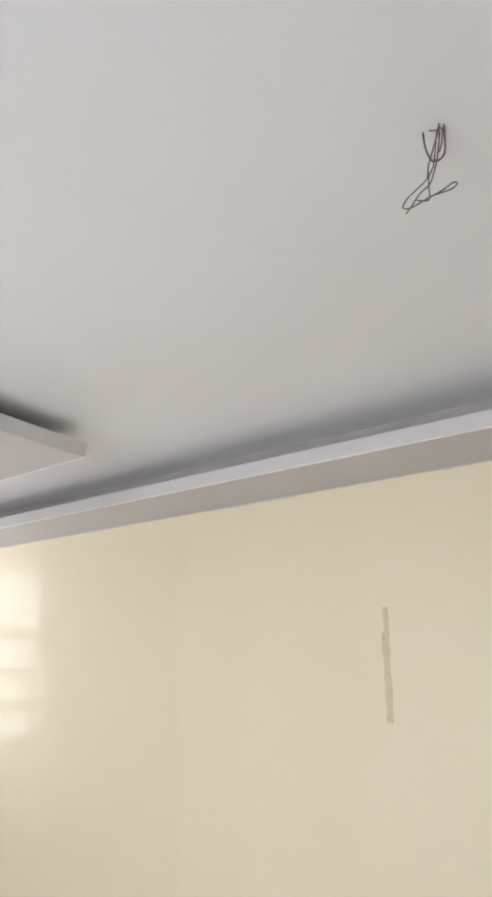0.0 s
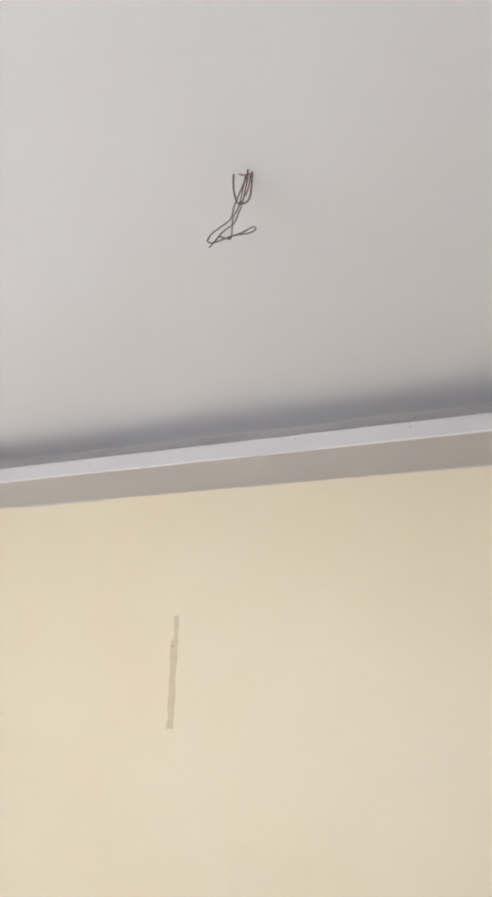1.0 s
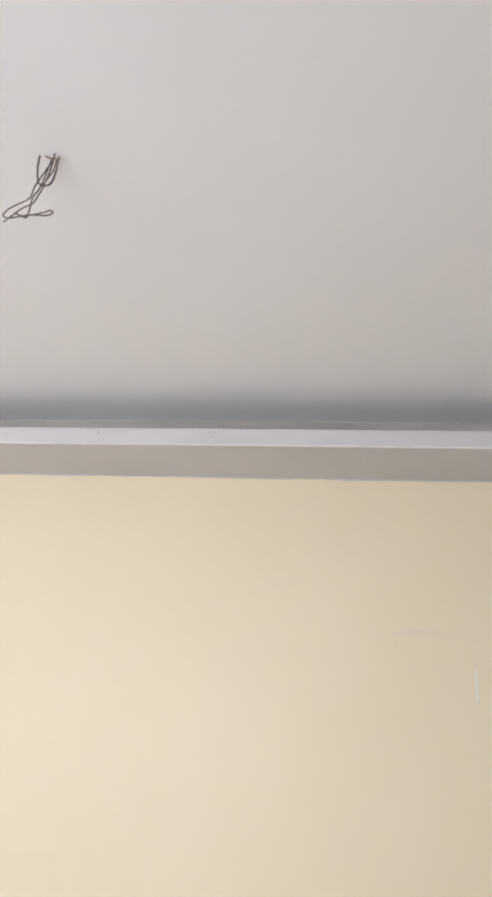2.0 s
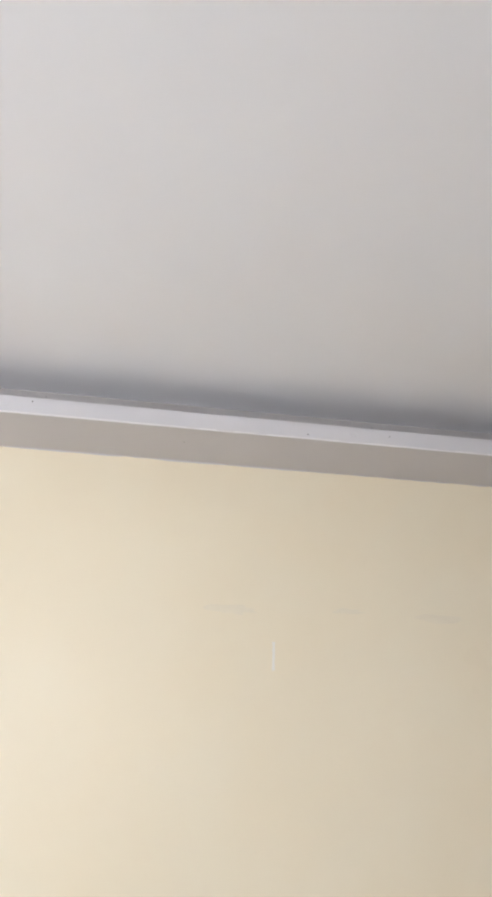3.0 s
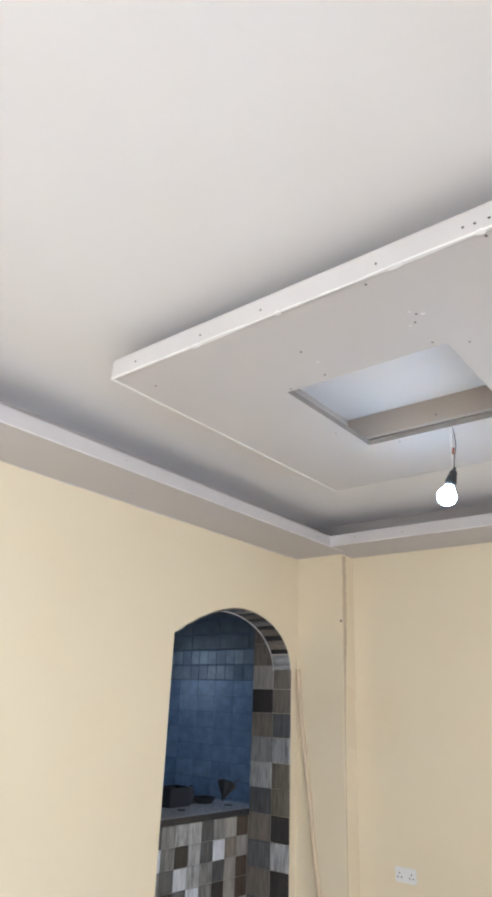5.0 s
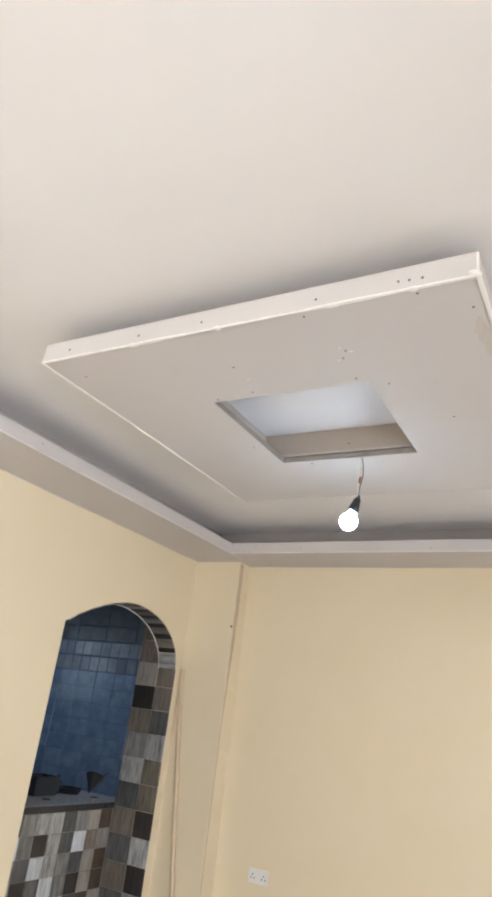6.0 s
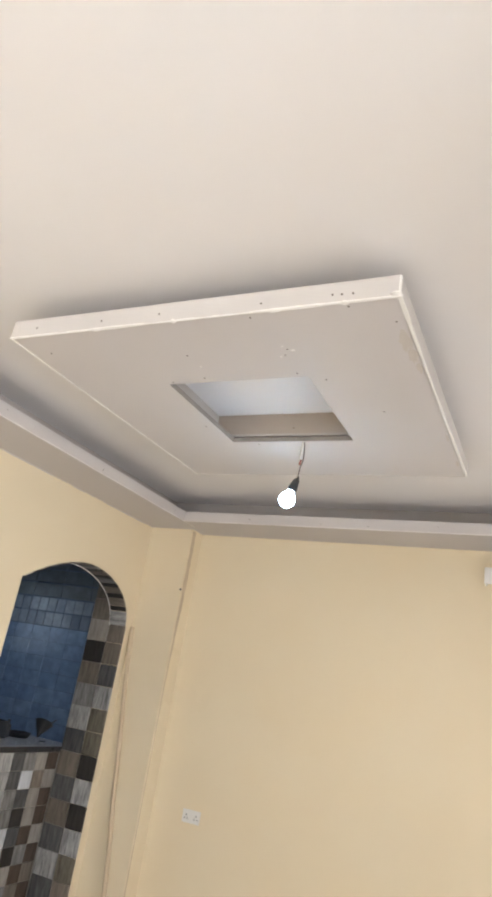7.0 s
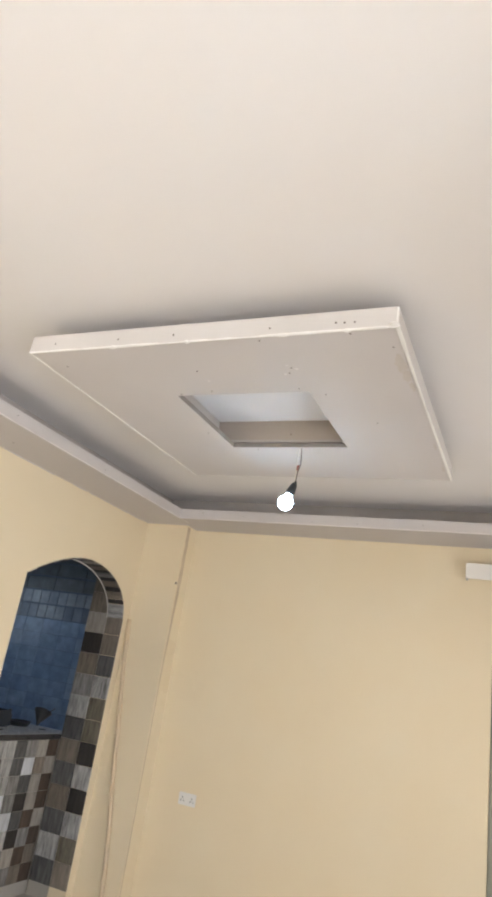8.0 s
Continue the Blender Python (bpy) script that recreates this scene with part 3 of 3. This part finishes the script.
def shallow_dish(at, r, h):
    root = thing("baking_dish", at, "low black dish on the worktop", "dish")
    part("dish_body", turned([(r * 0.8, 0), (r, h), (r * 1.04, h), (r * 1.04, h + 0.004), (r * 0.97, h + 0.004), (r * 0.78, 0.006), (0.001, 0.006)], 28), STEEL, root, soft=True)


def scoop(at):
    root = thing("scoop", at, "dark long-handled scoop propped on the worktop", "scoop")
    lean = pose(0, 0, 0.012, 0, 30, 15)
    part("bowl", turned([(0.012, 0), (0.02, 0.02), (0.068, 0.10), (0.072, 0.105), (0.066, 0.105), (0.016, 0.02), (0.008, 0.0)], 24), BLACKP, root, m=lean, soft=True)
    part("spout", turned([(0.006, -0.014), (0.011, 0.0), (0.011, 0.003)], 16), BLACKP, root, m=lean, soft=True)
    part("handle", tube([Vector((0.11, 0.03, 0.07)), Vector((0.15, 0.03, 0.095)), Vector((0.215, 0.03, 0.125))], 0.0045, 8), BLACKP, root, "thin dark handle", soft=True)


black_crate((-0.435, CY + 0.37, CZ), 0.20, 0.15, 0.115)
flask((-0.265, CY + 0.36, CZ), 0.022, 0.115)
shallow_dish((-0.14, CY + 0.36, CZ), 0.09, 0.03)
scoop((0.06, CY + 0.34, CZ))
for x, y in ((-0.532, 0.526), (-0.09, 0.505)):
    part("tap_hole", turned([(0.0005, 0.001), (0.022, 0.001), (0.025, 0.004), (0.029, 0.0004)], 18), BLACKP, top, "dark round hole", m=pose(x + 0.65, y - CY, 0.0))


def tile_mesh(name, w, h, t=0.008, material=None):
    """A glazed tile: face w by h with eased edges, its back at z = 0."""
    bm = bmesh.new()
    e = 0.0016
    lo = [bm.verts.new((x, y, 0)) for x, y in ((-w / 2, -h / 2), (w / 2, -h / 2), (w / 2, h / 2), (-w / 2, h / 2))]
    mid = [bm.verts.new((v.co.x, v.co.y, t - e)) for v in lo]
    hi = [bm.verts.new((v.co.x - math.copysign(e, v.co.x), v.co.y - math.copysign(e, v.co.y), t)) for v in lo]
    for a, b in ((lo, mid), (mid, hi)):
        for k in range(4):
            bm.faces.new((a[k], a[(k + 1) % 4], b[(k + 1) % 4], b[k]))
    bm.faces.new(hi)
    bm.faces.new(lo[::-1])
    return mesh_of(name, bm, material)


# arch lining: tiles round the head, with a white bead at the kitchen side
lining = thing("arch_lining", (AX1, 0, 0), "grey and brown mosaic tiles lining the arch", "tile lining", kind="structure")
lx = AX1
HEAD = [arch_at(k / 200) for k in range(401)]
far = [0.0]
for p, q in zip(HEAD, HEAD[1:]):
    far.append(far[-1] + (q - p).length)


def along_head(d):
    """The point of the head that lies d metres from the springing."""
    k = min(range(len(far)), key=lambda i: abs(far[i] - d))
    return HEAD[k]


pos = 0.012
for k, tone in enumerate("LKBKBKGKBKEKBKGKBDGKBKEK"):
    wide = 0.105 if k == 0 else 0.042 if tone in "KD" else 0.07
    if pos + wide > far[-1]:
        break
    q0, q1 = along_head(pos), along_head(pos + wide)
    d = q1 - q0
    zax = Vector((d.z, 0, -d.x)).normalized()
    zax = -zax if zax.dot(Vector((ACX, 0, ASP)) - q0) < 0 else zax
    xax = d.normalized()
    rot = Matrix((xax, zax.cross(xax), zax)).transposed().to_4x4()
    centre = (q0 + q1) / 2 + Vector((0, WT / 2, 0)) - Vector((lx, 0, 0)) - zax * 0.006
    piece("tile", tile_mesh("arch_tile", d.length - 0.004, WT - 0.006, material=TONES[tone]), lining, Matrix.Translation(centre) @ rot)
    pos += wide
bead = [(p.x - lx, WT + 0.001, p.z - 0.004) for p in HEAD[4:380:4]]
part("edge_bead", tube(bead, 0.0036, 6), BOARD, lining, "white edge bead")

# jamb and pier tiles face the opening; counter tiles face the room
FACE_MX = Matrix(((0, 0, -1, 0), (-1, 0, 0, 0), (0, 1, 0, 0), (0, 0, 0, 1)))
FACE_MY = pose(0, 0, 0, 90)
JAMB = {c: tile_mesh("jamb_tile", WT - 0.006, 0.153, material=m) for c, m in TONES.items()}
PIER = {c: tile_mesh("pier_tile", 0.176, 0.153, material=m) for c, m in TONES.items()}
FRONT = {c: tile_mesh("counter_tile", 0.1115, 0.1115, material=m) for c, m in TONES.items()}
# tones from the arch downwards
for k, tone in enumerate("BBDLOOKLKLOBK"):
    z = 1.8385 - 0.1555 * (k + 0.5)
    if z < ZF + 0.05:
        break
    piece("tile", JAMB[tone], lining, pose(AX1 + 0.008 - lx, WT / 2, z) @ FACE_MX)
pier = bpy.data.objects["kitchen_pier"]
for k, tone in enumerate("BGBBEKBGLDBDBDLDB"):
    z = 2.46 - 0.1555 * (k + 0.5)
    if z < ZF + 0.05:
        break
    piece("tile", PIER[tone], pier, pose(AX1 + 0.008, WT + 0.092, z) @ FACE_MX)
# each string: one row, from the pier to the open side
for j, row in enumerate(("NEGDLLGDGL", "EBWDLKGWDL", "NEDGLWDGLD", "NEKGWDKLGW", "ENDWGLDGKL", "NGKLDEWGDL", "BNEGKLDBGL", "NBGEDGLBDG", "BNBGEDBGLB")):
    for i, tone in enumerate(row):
        if CZ - 0.04 - 0.115 * (j + 1) < ZF:
            break
        piece("tile", FRONT[tone], base, pose(-0.13 - 0.115 * i + 0.65, 0.009, CZ - 0.04 - 0.115 * (j + 0.5)) @ FACE_MY)
KT = tile_mesh("kitchen_tile", 0.247, 0.153, material=BLUETILE)
KB = tile_mesh("border_tile", 0.396, 0.142, material=BORDERTILE)
KS = tile_mesh("accent_tile", 0.117, 0.140, material=ACCENT)
kwall = bpy.data.objects["kitchen_wall_east"]
for j in range(15):
    z = 2.28 - 0.156 * (j - 1.5)
    me, pitch = (KB, 0.405) if j < 3 else (KS, 0.125) if j < 5 else (KT, 0.25)
    for i in range(int(2.45 / pitch)):
        piece("tile", me, kwall, pose(KX + 0.008, 0.86 + pitch * (i + 0.5), z) @ FACE_MX)
SUBT = tile_mesh("floor_tile", 0.597, 0.597, 0.006, FLOOR)

# ---- things on the walls ----


def wall_socket(at, turn, w, h, label):
    """A faceplate with two switched outlets, its back on the wall."""
    root = thing("wall_socket", at, label, "socket", "wall sockets")
    root.matrix_basis = pose(*at, 0, 0, turn)
    plate = part("plate", boxed(-w / 2, w / 2, -0.009, 0, -h / 2, h / 2, bevel=0.003), PLASTIC, root)
    for s in (-1, 1):
        part("rocker", boxed(s * 0.012 - 0.006, s * 0.012 + 0.006, -0.0125, -0.0085, h / 2 - 0.03, h / 2 - 0.012, bevel=0.001), PLASTIC, plate)
        c = s * w * 0.28
        for dx, dz in ((0, 0.008), (-0.011, -0.012), (0.011, -0.012)):
            part("pin_slot", boxed(c + dx - 0.0035, c + dx + 0.0035, -0.0096, -0.0088, dz - 0.005, dz + 0.005), SLOT, plate)


wall_socket((XE, -0.685, 0.665), -90, 0.135, 0.08, "white plastic double socket on the cream wall")
wall_socket((-1.99, 0, 0.673), 0, 0.135, 0.082, "white plastic double socket near the arch")


def ragged(w, h, seed, t=0.002, n=18):
    """A patch of plaster with an uneven outline, its back at y = 0, facing -y."""
    r = random.Random(seed)
    bm = bmesh.new()
    left = [(-w / 2 * r.uniform(0.7, 1.15), h * (i / n - 0.5)) for i in range(n + 1)]
    right = [(w / 2 * r.uniform(0.7, 1.15), h * (i / n - 0.5)) for i in range(n + 1)]
    for a, b, c, d in zip(left, right, left[1:], right[1:]):
        bm.faces.new([bm.verts.new((p[0], -t, p[1])) for p in (a, b, d, c)])
    bmesh.ops.remove_doubles(bm, verts=bm.verts, dist=1e-6)
    edge = bmesh.ops.extrude_edge_only(bm, edges=[e for e in bm.edges if e.is_boundary])
    for v in edge["geom"]:
        if isinstance(v, bmesh.types.BMVert):
            v.co.y = 0.0
    bmesh.ops.recalc_face_normals(bm, faces=bm.faces)
    return bm


chase = thing("plaster_chase", (-5.68, 0, 1.685), "greyish filled cable chase in the cream wall", "wall repair")
part("filled_strip", ragged(0.036, 0.39, 2, 0.0012), PATCH, chase)
part("filled_strip", ragged(0.024, 0.12, 3), PATCH, chase, m=pose(0.006, 0, 0.245))
part("fixing_hole", turned([(0.0005, 0), (0.007, 0), (0.005, 0.002), (0.0005, 0.002)], 10), RAW, chase, m=pose(-0.008, -0.0005, 0.165) @ FACE_S)
scrape = thing("wall_scrape", (-3.388, 0, 1.735), "thin white scrape on the cream wall", "wall mark")
part("scraped_paint", ragged(0.013, 0.12, 7, 0.0008), CHALK, scrape)
SKIM = mat("dull_skim_coat", (0.765, 0.665, 0.50), 0.6, vary=0.05, fine=50, coarse=12)
for k, (x, w, h) in enumerate(((-3.58, 0.26, 0.05), (-2.62, 0.30, 0.045), (-3.05, 0.16, 0.03))):
    skim = thing("skim_patch", (x, 0, 1.925 + 0.01 * k), "dull smear of skim coat on the cream wall", "wall repair", "skim patches on the wall")
    part("smear", blob(w, h, 60 + k, 0.0006), SKIM, skim)
# Brown strip paints the column side's shade: wide above, a thin line below
COLSHADE = mat("column_shade_brown", (0.58, 0.475, 0.35), 0.9, vary=0.15, fine=50, coarse=10, bump=0.3)
strip = ragged(0.05, 2.6, 77, 0.0008, 90)
for v in strip.verts:
    k = max(0.0, min(1.0, (v.co.z - 0.15) / 0.7))
    v.co.x = (v.co.x + 0.029) * (0.2 + 0.8 * k)
part("bare_plaster_strip", strip, COLSHADE, bpy.data.objects["corner_column"], "brown strip painting the shade on the column's side face", m=pose(0.005, -0.372, 1.29))
nail = thing("wall_plug", (0, -0.362, 2.136), "small dark plug in the column's edge", "wall plug")
part("plug_head", turned([(0.0005, 0), (0.009, 0), (0.008, 0.004), (0.0005, 0.005)], 10), COPPER, nail, m=FACE_W)

pel = thing("curtain_pelmet", (XE, -3.1, 2.425), "white wooden curtain pelmet above the doorway", "curtain pelmet")
part("front_board", boxed(-0.085, -0.073, -0.66, 0.6, -0.052, 0.052, bevel=0.002), PLASTIC, pel)
part("top_board", boxed(-0.072, 0, -0.66, 0.6, 0.04, 0.052, bevel=0.001), PLASTIC, pel)
part("end_board", boxed(-0.072, 0, 0.588, 0.6, -0.052, 0.039, bevel=0.001), PLASTIC, pel)
part("curtain_rail", tube([(-0.04, -0.62, -0.03), (-0.04, 0.57, -0.03)], 0.009), ALU, pel)

door = thing("door_1", (XE + 0.1, -3.11, ZF), "closed grey-green panel door in the doorway", "door", kind="structure")
leaf = part("door_leaf", boxed(0.0, 0.045, -0.40, 0.40, 0.008, 2.06, bevel=0.004), DOORM, door)
part("door_handle", tube([(0.0, 0.33, 1.02), (-0.045, 0.33, 1.02), (-0.045, 0.22, 1.02)], 0.009), ALU, leaf, "metal lever handle")
part("door_frame", boxed(-0.06, 0.08, 0.402, 0.434, 0, 2.098, bevel=0.003), DOORM, door)
part("door_frame", boxed(-0.06, 0.08, -0.436, -0.402, 0, 2.098, bevel=0.003), DOORM, door)
part("door_frame", boxed(-0.06, 0.08, -0.402, 0.402, 2.064, 2.098, bevel=0.003), DOORM, door)

batten = thing("leaning_batten", (-0.02, -0.25, ZF), "thin cream batten leaning in the corner", "batten")
part("strip", tube(smooth_path([(-0.02, -0.016, 0.012), (-0.012, 0.006, 0.25), (-0.004, 0.052, 0.57), (-0.002, 0.098, 0.85), (0.0, 0.136, 1.15), (0.002, 0.180, 1.45), (0.004, 0.203, 1.62), (0.006, 0.232, 1.94)]), 0.016, 8), WOOD, batten)

# ---- hanging bulb ----
lamp = thing("hanging_bulb", (-1.648, -1.822, 2.349), "lit white bulb hanging in a black holder", "light bulb")
axis = Vector((0.017, -0.032, 0.111)).normalized()
tilt = Vector((0, 0, 1)).rotation_difference(axis).to_matrix().to_4x4()
prof = [(0.001, -0.037)] + [(0.037 * math.sin(a), -0.037 * math.cos(a)) for a in [math.pi * k / 14 for k in range(1, 10)]] + [(0.022, 0.032), (0.0165, 0.045), (0.001, 0.045)]
part("bulb_globe", turned(prof), BULB, lamp, "glowing white globe", m=tilt, soft=True)
holder = part("lamp_holder", turned([(0.001, 0.046), (0.0185, 0.046), (0.020, 0.052), (0.020, 0.078), (0.017, 0.084), (0.015, 0.104), (0.008, 0.113), (0.001, 0.114)]), BLACKP, lamp, "black lamp holder", m=tilt, soft=True)
part("shade_ring", turned([(0.0195, 0.058), (0.0225, 0.058), (0.0225, 0.066), (0.0195, 0.066)], 24), BLACKP, holder)
part("cable_grip", turned([(0.0055, 0.112), (0.0065, 0.114), (0.0050, 0.124), (0.0030, 0.125)], 14), BLACKP, holder)
h = axis * 0.112
part("flex", tube(smooth_path([h, h + Vector((0.002, 0.004, 0.04)), h + Vector((-0.004, 0.002, 0.09)), h + Vector((0.012, 0.006, 0.15)), h + Vector((0.038, 0.012, 0.196))]), 0.0026, 6), WHITEC, lamp, soft=True)
part("flex", tube(smooth_path([h, h + Vector((-0.003, -0.006, 0.05)), h + Vector((0.004, -0.014, 0.10)), h + Vector((0.02, -0.006, 0.16)), h + Vector((0.040, 0.006, 0.198))]), 0.0024, 6), COPPER, lamp, soft=True)
part("tape", tube([h + Vector((-0.001, 0.0, 0.068)), h + Vector((0.0, -0.005, 0.094))], 0.0055, 8), REDP, lamp, "red insulating tape", soft=True)

# ---- bare wires in the ceiling ----
WY = -1.757
wires = thing("ceiling_wires", (-4.68, WY, ZC), "bundle of bare dark wires hanging from the ceiling", "wires")
LOOPS = (
    [(-0.017, 0, 0.0), (-0.014, -0.004, -0.045), (-0.003, -0.006, -0.087), (0.013, 0.0, -0.088), (0.024, 0.004, -0.067), (0.027, 0.006, 0.0)],
    [(0.016, 0.004, 0.0), (0.010, 0.0, -0.03), (0.002, -0.004, -0.058), (-0.010, -0.008, -0.098), (-0.018, -0.006, -0.128), (-0.046, 0.0, -0.139),
     (-0.068, 0.004, -0.148), (-0.078, 0.004, -0.165), (-0.062, 0.0, -0.177), (-0.032, -0.006, -0.178), (-0.007, -0.01, -0.178), (0.030, -0.01, -0.181),
     (0.043, -0.008, -0.173), (0.036, -0.006, -0.164), (0.010, -0.004, -0.170), (-0.034, 0.0, -0.173)],
    [(0.020, -0.004, 0.0), (0.016, -0.003, -0.045), (0.004, 0.004, -0.086), (-0.004, 0.006, -0.106), (-0.016, 0.008, -0.130), (-0.040, 0.006, -0.147),
     (-0.055, 0.002, -0.168), (-0.071, 0.0, -0.187)],
    [(0.004, 0.004, -0.004), (0.012, 0.0, -0.010), (0.020, -0.004, -0.022), (0.012, 0.004, -0.046), (0.006, 0.006, -0.072), (0.004, 0.0, -0.085)],
    [(-0.004, 0.0, -0.002), (0.010, 0.004, -0.006), (0.024, 0.0, -0.012), (0.020, 0.004, -0.040), (0.014, -0.002, -0.070)],
    [(0.012, 0.002, -0.012), (-0.002, 0.002, -0.09), (-0.014, 0.0, -0.118), (-0.018, 0.004, -0.138), (-0.017, 0.0, -0.165), (-0.020, -0.004, -0.180), (-0.044, -0.004, -0.168)],
)
for k, pts in enumerate(LOOPS):
    part("wire", tube(smooth_path(pts), 0.0023 if k == 0 else 0.0017, 6), RUSTY if k in (3, 4) else COPPER, wires, soft=True)


# ---- windows and floor tiles ----
def window(name, at, turn, w, h, label, bars, mx=0.0, rails=()):
    root = thing(name, at, label, "window", kind="structure")
    root.matrix_basis = pose(*at, 0, 0, turn)
    f = 0.05
    for d in ((-w / 2, -w / 2 + f, 0, h), (w / 2 - f, w / 2, 0, h), (-w / 2 + f, w / 2 - f, 0, f), (-w / 2 + f, w / 2 - f, h - f, h), (mx - f / 2, mx + f / 2, f, h - f)):
        part("window_frame", boxed(d[0], d[1], -0.025, 0.025, d[2], d[3], bevel=0.003), ALU, root)
    for s in (-1, 1):
        x0, x1 = (mx + f / 2, w / 2 - f) if s > 0 else (-w / 2 + f, mx - f / 2)
        pane = part("pane", boxed(x0, x1, -0.003, 0.003, f, h - f), GLASS, root)
        pane.visible_shadow = False
    for z in rails:
        part("transom", boxed(-w / 2 + f, mx - f / 2, -0.020, 0.020, z - 0.05, z + 0.05, bevel=0.003), ALU, root)
    for i in range(bars):
        z = h * (i + 1) / (bars + 1)
        part("burglar_bar", boxed(-w / 2 + f, w / 2 - f, -0.048, -0.036, z - 0.006, z + 0.006), ALU, root)


window("window_1", (XW - 0.12, -0.845, 1.12), -90, 0.75, 1.475, "tall aluminium window with transoms and a narrow side light", 0, 0.2, (0.30, 0.56, 0.90))
part("side_panel", boxed(0.226, 0.324, -0.015, 0.015, 0.62, 1.42, bevel=0.002), ALU, bpy.data.objects["window_1"], "blind aluminium panel")
window("window_2", (-5.8, YS - 0.12, 0.35), 0, 3.8, 1.95, "aluminium sliding window with burglar bars", 3)
window("window_3", (0.3, KY + 0.12, 1.5), 0, 1.0, 0.9, "small aluminium kitchen window", 3)
ground_tiles = bpy.data.objects["floor"]
for i in range(17):
    for j in range(7):
        x, y = XE - 0.3 - 0.6 * i, -0.3 - 0.6 * j
        if x > XW - 0.3 and y > YS - 0.3:
            piece("tile", SUBT, ground_tiles, pose(x, y, ZF - 0.006))
